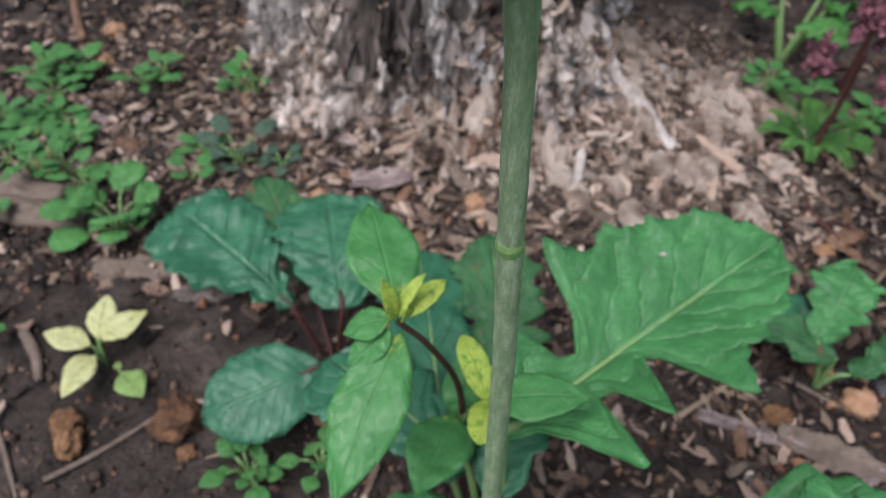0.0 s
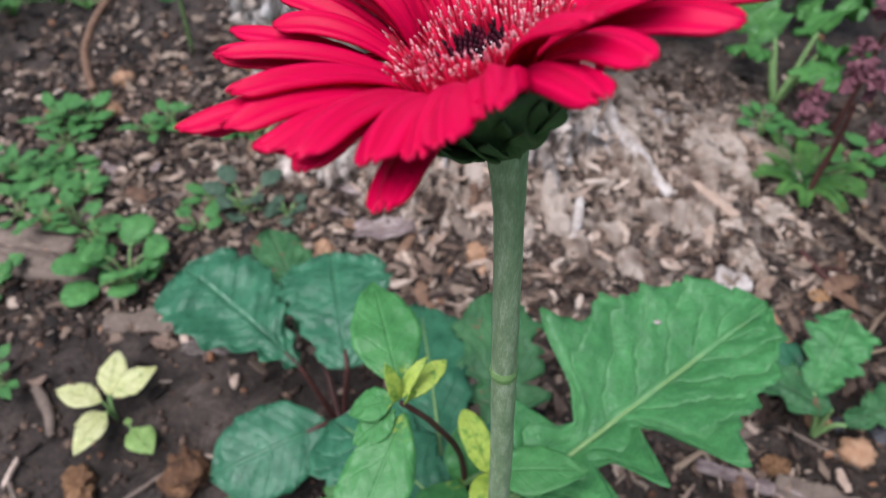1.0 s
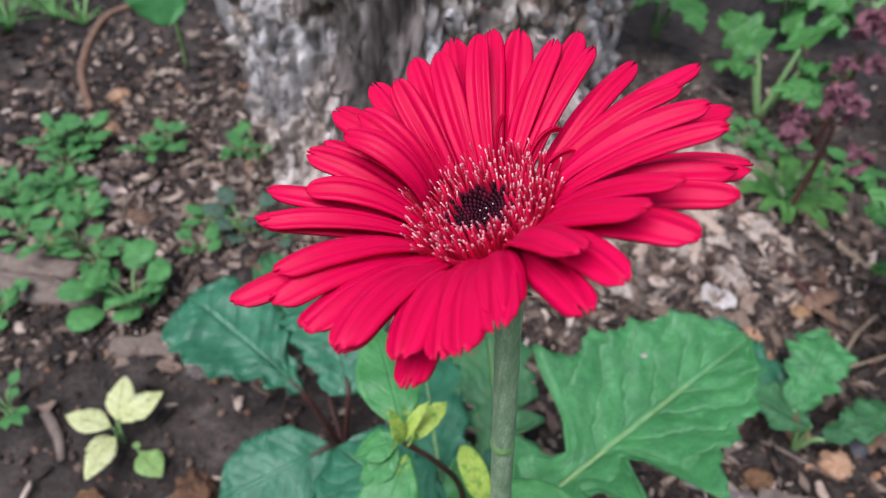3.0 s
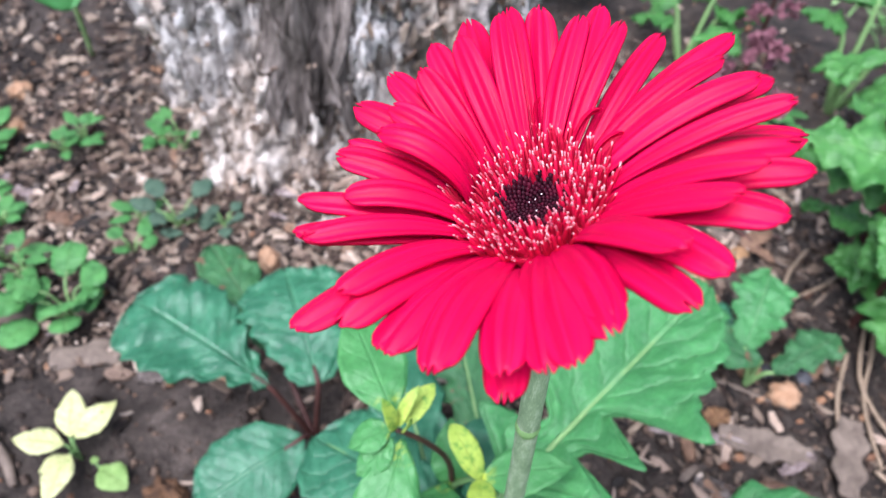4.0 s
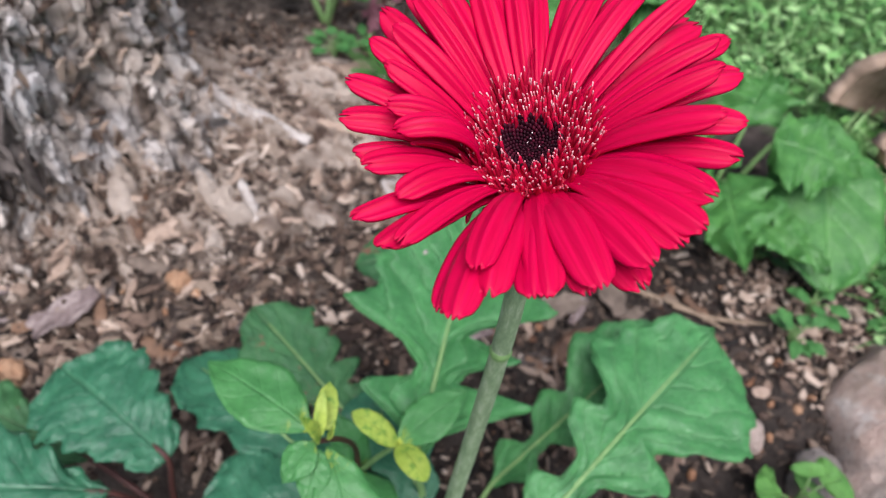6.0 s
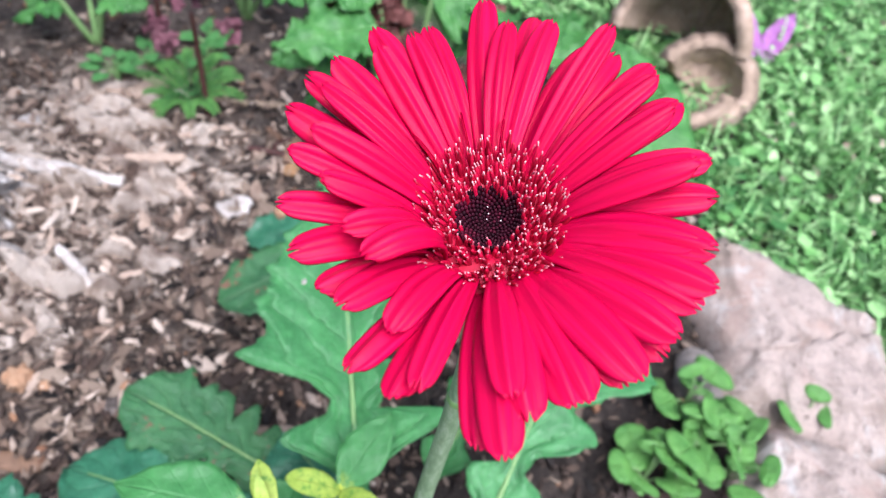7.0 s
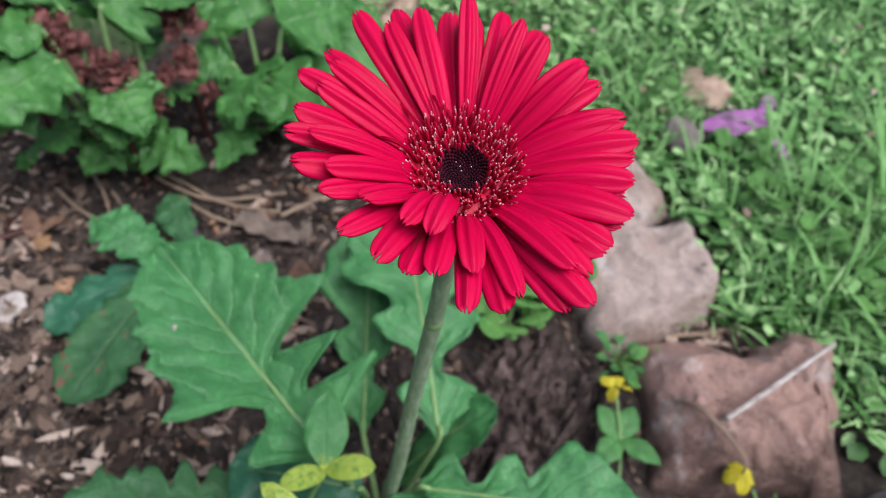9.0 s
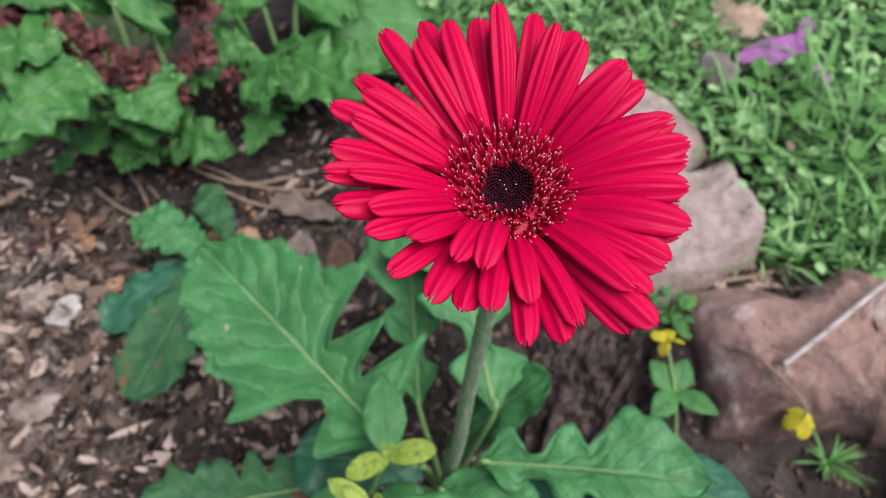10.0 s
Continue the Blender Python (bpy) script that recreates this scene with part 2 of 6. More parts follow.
def rock_material(name, deep, body, pale, tint, stain, mud=0.0):
    """Weathered stone: broad patches of tint and pale crust, pits and grain."""
    m, nt, b = material(name)
    vec = coords(nt)
    n1 = noise_tex(nt, vec, 14, 6, 0.7, 0.5)
    n2 = noise_tex(nt, vec, 70, 6, 0.75)
    n3 = noise_tex(nt, vec, 420, 4, 0.7)
    f = math_node(nt, "ADD", math_node(nt, "MULTIPLY", n2, 0.6), math_node(nt, "MULTIPLY", n3, 0.4))
    col = ramp(nt, f, [(0.34, deep), (0.46, body), (0.62, tuple(min(1, c * 1.35) for c in body))])
    col = mix(nt, grey(nt, n1, 0.50, 0.60, 0.0, 0.75), col, tint)
    col = mix(nt, grey(nt, noise_tex(nt, vec, 22, 6, 0.75, 0.6), 0.55, 0.63, 0.0, 0.8), col, pale)
    patch = noise_tex(nt, vec, 10, 5, 0.65, 0.8)
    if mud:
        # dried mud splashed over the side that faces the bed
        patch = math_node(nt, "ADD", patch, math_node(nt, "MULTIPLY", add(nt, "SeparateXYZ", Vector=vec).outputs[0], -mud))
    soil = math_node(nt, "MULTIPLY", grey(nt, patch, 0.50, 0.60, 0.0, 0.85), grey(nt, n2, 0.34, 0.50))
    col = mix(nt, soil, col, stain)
    pit = add(nt, "TexVoronoi", Vector=vec, Scale=130.0).outputs["Distance"]
    pits = math_node(nt, "MULTIPLY", grey(nt, pit, 0.10, 0.30, 0.8, 0.0), grey(nt, n2, 0.54, 0.66))
    col = mix(nt, pits, col, deep)
    set_in(nt, b, Base_Color=col, Roughness=0.85, Specular_IOR_Level=0.25)
    bump(nt, b, math_node(nt, "SUBTRACT", math_node(nt, "ADD", math_node(nt, "MULTIPLY", n2, 1.4), math_node(nt, "MULTIPLY", n3, 0.6)), pits), 1.0, 0.005)
    return m


CRUST = crust_material()
GROUND = ground_material()
PETAL = petal_material()
GERBERA = leaf_material("gerbera_leaf", (0.045, 0.195, 0.060), (0.092, 0.335, 0.105), (0.24, 0.45, 0.22), 0.38, vein_gain=0.36, relief=0.8)
GERBERA_DARK = leaf_material("gerbera_dark_leaf", (0.026, 0.130, 0.068), (0.060, 0.232, 0.122), (0.10, 0.24, 0.12), 0.32, vein_gain=0.18, relief=0.5)
GERBERA_WORN = leaf_material("gerbera_worn_leaf", (0.03, 0.125, 0.045), (0.06, 0.21, 0.07), (0.14, 0.25, 0.12), 0.5, holes=((0.20, 0.09, 0.06), 0.60))
WEED = leaf_material("light_weed_leaf", (0.055, 0.225, 0.062), (0.085, 0.300, 0.085), (0.14, 0.34, 0.12), 0.42, mottle=((0.62, 0.66, 0.07), 0.50, 0.0, 0.20), laterals=5.0, vein_gain=0.12, relief=0.2)
PALEGREEN = leaf_material("pale_green_leaf", (0.20, 0.36, 0.09), (0.32, 0.48, 0.16), (0.30, 0.46, 0.12), 0.5, laterals=5.0, vein_gain=0.2)
YELLOW = leaf_material("yellow_mottled_leaf", (0.58, 0.61, 0.26), (0.73, 0.75, 0.43), (0.34, 0.46, 0.08), 0.5, mottle=((0.20, 0.33, 0.05), 0.56, 0.9, 1.6), laterals=5.0, vein_gain=0.3)
BUDGREEN = leaf_material("yellow_green_leaf", (0.34, 0.50, 0.06), (0.54, 0.66, 0.13), (0.30, 0.46, 0.06), 0.45, mottle=((0.16, 0.34, 0.05), 0.50, 1.2, 2.0), vein_gain=0.15, relief=0.3)
CLOVER = leaf_material("clover_leaf", (0.075, 0.24, 0.045), (0.165, 0.40, 0.09), (0.18, 0.36, 0.10), 0.45, laterals=4.0, vein_gain=0.3)
SMALLWEED = leaf_material("small_weed_leaf", (0.050, 0.19, 0.048), (0.115, 0.34, 0.09), (0.16, 0.34, 0.10), 0.45, laterals=4.0, vein_gain=0.3)
BLUEWEED = leaf_material("dull_weed_leaf", (0.045, 0.10, 0.065), (0.10, 0.17, 0.11), (0.12, 0.18, 0.12), 0.6, laterals=4.0, vein_gain=0.25)
BROAD = leaf_material("broad_light_leaf", (0.042, 0.170, 0.036), (0.105, 0.310, 0.072), (0.22, 0.46, 0.15), 0.38, laterals=7.0, vein_gain=0.2, relief=0.6)
CORAL = leaf_material("dark_red_bloom", (0.075, 0.018, 0.014), (0.44, 0.170, 0.150), (0.50, 0.24, 0.22), 0.45, vein_gain=0.3)
PINK = leaf_material("pink_bloom", (0.20, 0.06, 0.09), (0.42, 0.19, 0.23), (0.4, 0.2, 0.24), 0.55, vein_gain=0.3)
VIOLET = leaf_material("violet_petal", (0.36, 0.085, 0.36), (0.60, 0.27, 0.60), (0.75, 0.58, 0.76), 0.5, vein_gain=0.3)
GRASS = plain_grain("grass_blade", [(0.28, (0.042, 0.128, 0.028)), (0.52, (0.130, 0.320, 0.085)), (0.8, (0.34, 0.55, 0.235))], 60, 0.5, island=0.65, bumpy=0.1)
STEM = plain_grain("hairy_green_stem", [(0.3, (0.115, 0.190, 0.100)), (0.5, (0.230, 0.315, 0.185)), (0.7, (0.45, 0.52, 0.38))], 500, 0.6, (1, 1, 0.25), 0.5, 0.0005, spec=0.35)
PETIOLE = plain_grain("pale_leaf_stalk", [(0.3, (0.12, 0.24, 0.08)), (0.7, (0.24, 0.38, 0.15))], 300, 0.5, (1, 1, 0.3), 0.3, 0.0004)
RED_STALK = plain_grain("reddish_stalk", [(0.3, (0.035, 0.013, 0.013)), (0.7, (0.10, 0.042, 0.034))], 300, 0.5, (1, 1, 0.3), 0.3, 0.0004)
BRACT = plain_grain("dark_green_bract", [(0.3, (0.028, 0.060, 0.022)), (0.7, (0.08, 0.14, 0.055))], 300, 0.6, bumpy=0.3)
FILAMENT = plain_grain("red_floret", [(0.3, (0.28, 0.001, 0.018)), (0.7, (0.56, 0.004, 0.05))], 500, 0.5, island=0.4, bumpy=0.1)
ANTHER = plain_grain("pale_pink_anther", [(0.2, (0.46, 0.08, 0.13)), (0.5, (0.62, 0.24, 0.28)), (0.8, (0.72, 0.42, 0.43))], 500, 0.5, island=0.7, bumpy=0.1)
DISC = plain_grain("dark_maroon_bud", [(0.2, (0.010, 0.001, 0.004)), (0.6, (0.035, 0.002, 0.010)), (0.9, (0.10, 0.004, 0.020))], 400, 0.6, island=0.5, bumpy=0.2, spec=0.15)
POLLEN = plain_grain("pale_pollen_grain", [(0.3, (0.6, 0.5, 0.5)), (0.7, (0.85, 0.8, 0.78))], 400, 0.5, bumpy=0.1)
WOOD = wood_material()
BARK = plain_grain("dark_bark", [(0.35, (0.014, 0.011, 0.010)), (0.48, (0.070, 0.057, 0.050)), (0.62, (0.25, 0.215, 0.195))], 34, 0.8, (1, 1, 0.12), 1.0, 0.005, fine=8)
CHIP = plain_grain("wood_chip", [(0.22, (0.035, 0.022, 0.017)), (0.36, (0.16, 0.110, 0.082)), (0.52, (0.34, 0.255, 0.198)), (0.72, (0.46, 0.375, 0.305)), (0.90, (0.54, 0.47, 0.41))], 150, 0.8, (1, 1, 1), 0.8, 0.0014, island=0.55)
DARKCHIP = plain_grain("damp_bark_chip", [(0.22, (0.007, 0.005, 0.004)), (0.44, (0.046, 0.030, 0.023)), (0.60, (0.120, 0.084, 0.062)), (0.76, (0.20, 0.150, 0.112)), (0.90, (0.30, 0.240, 0.185))], 150, 0.72, (1, 1, 1), 0.8, 0.0014, island=0.74)
SLAB = plain_grain("dark_soil_slab", [(0.36, (0.020, 0.014, 0.013)), (0.5, (0.085, 0.060, 0.053)), (0.66, (0.24, 0.185, 0.162))], 75, 0.65, (1, 1, 1), 1.0, 0.009, fine=8)
PALEWOOD = plain_grain("bleached_splinter", [(0.32, (0.12, 0.095, 0.08)), (0.46, (0.34, 0.30, 0.27)), (0.6, (0.54, 0.51, 0.48)), (0.72, (0.66, 0.65, 0.64))], 110, 0.8, (1, 0.5, 1), 0.8, 0.0012)
PURPLEBARK = plain_grain("greyish_purple_bark", [(0.34, (0.05, 0.036, 0.034)), (0.48, (0.17, 0.13, 0.125)), (0.66, (0.38, 0.325, 0.305))], 130, 0.8, (0.45, 1, 1), 0.8, 0.0012)
TWIG = plain_grain("grey_brown_twig", [(0.3, (0.07, 0.052, 0.042)), (0.7, (0.22, 0.175, 0.14))], 120, 0.8, bumpy=0.7)
STRAW = plain_grain("dry_straw", [(0.3, (0.17, 0.12, 0.08)), (0.7, (0.36, 0.28, 0.20))], 120, 0.7, bumpy=0.4)
CRUMB = plain_grain("soil_crumb", [(0.2, (0.014, 0.010, 0.008)), (0.55, (0.060, 0.042, 0.032)), (0.8, (0.17, 0.115, 0.082)), (0.95, (0.30, 0.20, 0.14))], 150, 0.85, island=0.5, bumpy=0.6)
OCHRE = plain_grain("ochre_pebble", [(0.2, (0.07, 0.034, 0.022)), (0.45, (0.22, 0.11, 0.060)), (0.65, (0.31, 0.175, 0.10)), (0.85, (0.40, 0.28, 0.185))], 90, 0.75, bumpy=0.7, dist=0.0015, island=0.45)
CLOD = plain_grain("ochre_clod", [(0.32, (0.045, 0.024, 0.015)), (0.46, (0.16, 0.085, 0.043)), (0.62, (0.34, 0.20, 0.10))], 130, 0.85, bumpy=1.0, dist=0.005, rnd=0.25)
DARKSTONE = plain_grain("dark_pebble", [(0.3, (0.03, 0.033, 0.04)), (0.7, (0.11, 0.11, 0.12))], 80, 0.6, bumpy=0.5)
PALESTONE = rock_material("pale_pinkish_stone", (0.14, 0.108, 0.090), (0.46, 0.375, 0.325), (0.62, 0.585, 0.545), (0.50, 0.36, 0.30), (0.33, 0.26, 0.21))
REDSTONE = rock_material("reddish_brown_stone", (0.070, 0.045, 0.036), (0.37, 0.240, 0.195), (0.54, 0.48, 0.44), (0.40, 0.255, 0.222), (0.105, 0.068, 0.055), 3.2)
GREYSTONE = rock_material("grey_stone", (0.10, 0.085, 0.075), (0.27, 0.24, 0.22), (0.46, 0.43, 0.40), (0.30, 0.235, 0.205), (0.12, 0.09, 0.07))
POT = plain_grain("weathered_clay", [(0.3, (0.16, 0.115, 0.08)), (0.5, (0.36, 0.265, 0.195)), (0.7, (0.54, 0.42, 0.34))], 22, 0.85, bumpy=0.7, dist=0.003)
DRYLEAF = plain_grain("dry_brown_leaf", [(0.34, (0.055, 0.030, 0.020)), (0.66, (0.24, 0.145, 0.092))], 110, 0.7, bumpy=0.5, rnd=0.2)
YPETAL = leaf_material("yellow_flower", (0.58, 0.50, 0.02), (0.74, 0.68, 0.04), (0.66, 0.55, 0.05), 0.5, vein_gain=0.2)


# ---- mesh helpers ----
UP = Vector((0, 0, 1))


def solid(name, verts, faces, mat, parent=None, label="", uv=None, smooth=True):
    """One mesh object; uv holds one pair for each vertex."""
    me = bpy.data.meshes.new(name)
    me.from_pydata([tuple(v) for v in verts], [], faces)
    me.materials.append(mat)
    if uv is not None:
        layer = me.uv_layers.new(name="UVMap")
        flat = np.array(uv, np.float32)[np.array([l.vertex_index for l in me.loops])]
        layer.data.foreach_set("uv", flat.ravel())
    if smooth:
        me.polygons.foreach_set("use_smooth", np.ones(len(me.polygons), bool))
    me.update()
    ob = new(name, me)
    if parent is not None:
        ob.parent = parent
    return tagged(ob, label)


def thing(name, place, label, category, group="", kind=""):
    ob = new(name)
    ob.location = place
    ob.empty_display_size = 0.01
    return tagged(ob, label, category, group, kind)


def interp(table, s):
    for (a, x), (b, y) in zip(table, table[1:]):
        if s <= b:
            k = (s - a) / (b - a) if b > a else 0
            return x + (y - x) * k
    return table[-1][1]


def bezier(p0, p1, p2, s):
    return p0 * (1 - s) ** 2 + p1 * (2 * s * (1 - s)) + p2 * s * s


def blade(name, mat, parent, base, tip, left, right=None, arch=0.0, roll=0.0, cup=0.0, ruffle=0.0, ns=30, nv=6, thick=0.0005,
          sweep=0.0, label="", seed=0, teeth=0.0, teeth_n=24, groove=0.0, origin=None, pucker=0.0):
    """A leaf from base to tip: half widths along it (share of length, metres), an arched midrib, cupped or ruffled sides, real thickness.
    Places are in the parent's frame where origin is given."""
    o = Vector(origin) if origin else Vector((0, 0, 0))
    base, tip = Vector(base) - o, Vector(tip) - o
    right = right or left
    span = tip - base
    side0 = span.cross(UP)
    side0 = side0.normalized() if side0.length > 1e-6 else Vector((1, 0, 0))
    nrm0 = side0.cross(span).normalized()
    turn = Matrix.Rotation(radians(roll), 3, span.normalized())
    side0, nrm0 = turn @ side0, turn @ nrm0
    mid = (base + tip) / 2 + nrm0 * arch
    length = span.length
    top, uv = [], []
    for i in range(ns + 1):
        s = i / ns
        for j in range(2 * nv + 1):
            v = j / nv - 1
            w = interp(left if v < 0 else right, s)
            w *= 1 + teeth * math.sin(s * teeth_n * math.tau) * abs(v) ** 3
            ss = min(max(s + sweep * abs(v) * w / length, 0), 1.06)
            p = bezier(base, mid, tip, ss)
            t = (bezier(base, mid, tip, ss + 0.01) - bezier(base, mid, tip, ss - 0.01)).normalized()
            n = side0.cross(t).normalized()
            a = v * w
            lift = cup * abs(a) - groove * 0.0012 * math.exp(-(a / 0.0018) ** 2)
            lift += pucker * (abs(math.sin(math.pi * 9 * (s - 0.275 * abs(v) + 0.02 * math.sin(s * 31)))) - 0.6) * min(1, abs(v) * 2.5) * (1 - 0.4 * abs(v))
            q = p + side0 * a
            rf = ruffle * (0.25 + abs(v)) * (noise.noise(Vector((s * 6 + seed * 3.1, v * 1.8 + seed, seed * 7.7))) + 0.45 * noise.noise(Vector((s * 17 + seed, v * 4, seed * 1.3))))
            top.append(q + n * (lift + rf))
            uv.append((s, 0.5 + v * 0.5))
    m = 2 * nv + 1
    faces = []
    under = [p - nrm0 * thick for p in top]
    k0 = len(top)
    for i in range(ns):
        for j in range(m - 1):
            a, b, c, d = i * m + j, i * m + j + 1, (i + 1) * m + j + 1, (i + 1) * m + j
            faces.append((a, b, c, d))
            faces.append((k0 + d, k0 + c, k0 + b, k0 + a))
    rim = [i * m for i in range(ns + 1)] + [ns * m + j for j in range(1, m)] + [i * m + m - 1 for i in range(ns - 1, -1, -1)] + [j for j in range(m - 2, 0, -1)]
    for a, b in zip(rim, rim[1:] + rim[:1]):
        faces.append((b, k0 + b, k0 + a, a))
    return solid(name, top + under, faces, mat, parent, label, uv + uv)


def tube(name, mat, parent, pts, radii, sides=10, label="", origin=None, rough=0.0, steps=8):
    """A round stalk through the points (Catmull-Rom), tapered by the radii."""
    o = Vector(origin) if origin else Vector((0, 0, 0))
    P = [Vector(p) - o for p in pts]
    path = []
    for i in range(len(P) - 1):
        a, b, c, d = P[max(i - 1, 0)], P[i], P[i + 1], P[min(i + 2, len(P) - 1)]
        for k in range(steps):
            t = k / steps
            path.append(((2 * b + (c - a) * t + (2 * a - 5 * b + 4 * c - d) * t * t + (3 * b - a - 3 * c + d) * t ** 3) / 2, (i + t) / (len(P) - 1)))
    path.append((P[-1], 1.0))
    if not isinstance(radii, (list, tuple)):
        radii = [radii, radii]
    table = [(k / (len(radii) - 1), r) for k, r in enumerate(radii)]
    verts, faces, uv = [], [], []
    prev = None
    for k, (p, s) in enumerate(path):
        q = path[min(k + 1, len(path) - 1)][0] - path[max(k - 1, 0)][0]
        t = q.normalized() if q.length > 0 else UP
        x = prev - t * prev.dot(t) if prev is not None else t.orthogonal()
        x = x.normalized()
        prev = x
        y = t.cross(x)
        r0 = interp(table, s)
        for j in range(sides):
            a = j / sides * math.tau
            r = r0 * (1 + rough * noise.noise(Vector((math.cos(a) * 2 + p.x * 90, math.sin(a) * 2 + p.y * 90, p.z * 90 + k * 0.3))))
            verts.append(p + x * math.cos(a) * r + y * math.sin(a) * r)
            uv.append((s, j / sides))
    for k in range(len(path) - 1):
        for j in range(sides):
            a, b = k * sides + j, k * sides + (j + 1) % sides
            faces.append((a, b, b + sides, a + sides))
    faces.append(tuple(range(sides - 1, -1, -1)))
    faces.append(tuple(range(len(verts) - sides, len(verts))))
    return solid(name, verts, faces, mat, parent, label, uv)


def lump_mesh(size, seed, rough=0.25, level=2, flat=1.0, freq=1.6, fine=0.06):
    """A rounded, uneven stone as vertex and face lists, centred on its middle."""
    bm = bmesh.new()
    bmesh.ops.create_icosphere(bm, subdivisions=level, radius=1.0)
    out = []
    for v in bm.verts:
        c = v.co.normalized()
        k = 1 + rough * noise.noise(c * freq + Vector((seed * 5.3, seed * 1.7, 0))) + fine * noise.noise(c * freq * 5 + Vector((seed, 0, 3)))
        out.append(Vector((c.x * size[0] * k, c.y * size[1] * k, c.z * size[2] * k * flat)))
    faces = [tuple(v.index for v in f.verts) for f in bm.faces]
    bm.free()
    return out, faces


def stone(name, place, size, mat, label, category, seed, turn=0.0, rough=0.3, level=3, freq=1.6, fine=0.06, sink=0.35, group="", tilt=(0, 0)):
    v, f = lump_mesh(size, seed, rough, level, 1.0, freq, fine)
    ob = solid(name, v, f, mat)
    z = place[2] if len(place) > 2 else ground_height(place[0], place[1])
    ob.matrix_world = pose(place[0], place[1], z + size[2] * (1 - 2 * sink), tilt[0], tilt[1], turn)
    return tagged(ob, label, category, group)


# ---- ground ----
def ground_height(x, y):
    mound = 0.024 * math.exp(-((x - 0.10) / 0.20) ** 2 - ((y - 0.52) / 0.17) ** 2)
    k = min(max((y - 0.455) / 0.13, 0), 1)
    mound += 0.060 * k * k * (3 - 2 * k) * math.exp(-((x - 0.03) / 0.125) ** 2 - (max(y - 0.62, 0) / 0.2) ** 2)
    dip = -0.012 * math.exp(-((x + 0.40) / 0.25) ** 2 - ((y - 0.55) / 0.3) ** 2)
    bed = -0.012 * math.exp(-((x - 0.12) / 0.10) ** 2 - ((y - 0.06) / 0.09) ** 2)
    v = Vector((x, y, 0.3))
    swell = 0.012 * noise.noise(v * 5.0) + 0.006 * noise.noise(v * 14)
    return 0.004 + mound + dip + bed + swell * min(1.0, 2.0 / (1 + abs(x) + abs(y)))


def build_ground():
    def axis(lo, hi, step, far):
        core = list(np.arange(lo, hi, step))
        out, d = [], step
        x = hi
        while x < far:
            out.append(x)
            d *= 1.35
            x += d
        low, d = [], step
        x = lo - step
        while x > -far:
            low.append(x)
            d *= 1.35
            x -= d
        return low[::-1] + core + out + [far]
    xs, ys = axis(-0.62, 0.75, 0.0045, 400.0), axis(-0.45, 0.95, 0.0045, 400.0)
    verts = []
    for y in ys:
        for x in xs:
            if -0.7 < x < 0.85 and -0.55 < y < 1.05:
                v = Vector((x, y, 0))
                near = math.exp(-((x - 0.1) / 0.22) ** 2 - ((y - 0.55) / 0.14) ** 2)
                z = ground_height(x, y) + (0.0035 + 0.007 * near) * noise.noise(v * 45) + 0.012 * near * noise.noise(Vector((x * 26, y * 12, 4))) + 0.006 * near * abs(noise.noise(Vector((x * 75, y * 30, 9)))) + 0.0022 * noise.noise(v * 110) + 0.0011 * noise.noise(v * 260)
            else:
                z = ground_height(x, y) if abs(x) + abs(y) < 4 else 0.0
            verts.append((x, y, z))
    n = len(xs)
    faces = [(j * n + i, j * n + i + 1, (j + 1) * n + i + 1, (j + 1) * n + i) for j in range(len(ys) - 1) for i in range(n - 1)]
    tagged(solid("ground", verts, faces, GROUND), "dark damp garden soil with rotten wood crumbs and turf", "ground", kind="structure")


build_ground()


# ---- stump ----
def shard(verts, faces, p, n, length, width, thick, yaw, pitch, bend, rng):
    """One irregular, slightly curled flake with a ragged outline, added to the lists."""
    m = Matrix.Translation(p) @ Euler((rng.uniform(-0.35, 0.35), pitch, yaw)).to_matrix().to_4x4()
    k0, sides = len(verts), 8
    ring = []
    for j in range(sides):
        a = (j + rng.uniform(-0.35, 0.35)) / sides * math.tau
        k = rng.uniform(0.6, 1.1)
        x, y = math.cos(a) * length * k, math.sin(a) * width * k
        ring.append((x, y, bend * (x * x) / length + rng.uniform(-0.3, 0.3) * thick))
    for x, y, z in ring:
        verts.append(m @ Vector((x, y, z)))
    for x, y, z in ring:
        verts.append(m @ Vector((x * 0.88, y * 0.88, z + thick)))
    verts.append(m @ Vector((0, 0, thick * rng.uniform(0.8, 1.7))))
    for j in range(sides):
        b = (j + 1) % sides
        faces.append((k0 + j, k0 + b, k0 + sides + b, k0 + sides + j))
        faces.append((k0 + sides + j, k0 + sides + b, k0 + 2 * sides))
    faces.append(tuple(k0 + j for j in range(sides - 1, -1, -1)))


def plates(x, y, seed):
    """Height, tone and gap of a bed of overlapping flakes at a place given in flake sizes."""
    w = Vector((x + 0.55 * noise.noise(Vector((x * 0.9, y * 0.9, seed))), y + 0.55 * noise.noise(Vector((x * 0.9, y * 0.9, seed + 9))), seed))
    dist, pts = noise.voronoi(w)
    c = pts[0]
    r1 = noise.cell(c * 37.3 + Vector((0.5, 0.5, 0.5)))
    r2 = noise.cell(c * 91.7 + Vector((3.5, 0.5, 0.5)))
    r3 = noise.cell(c * 53.1 + Vector((0.5, 7.5, 0.5)))
    h = r1 + 0.9 * (r2 * (w.x - c.x) + r3 * (w.y - c.y))
    gap = min(1.0, (dist[1] - dist[0]) / 0.16)
    return h, r1 * 0.5 + 0.5, gap


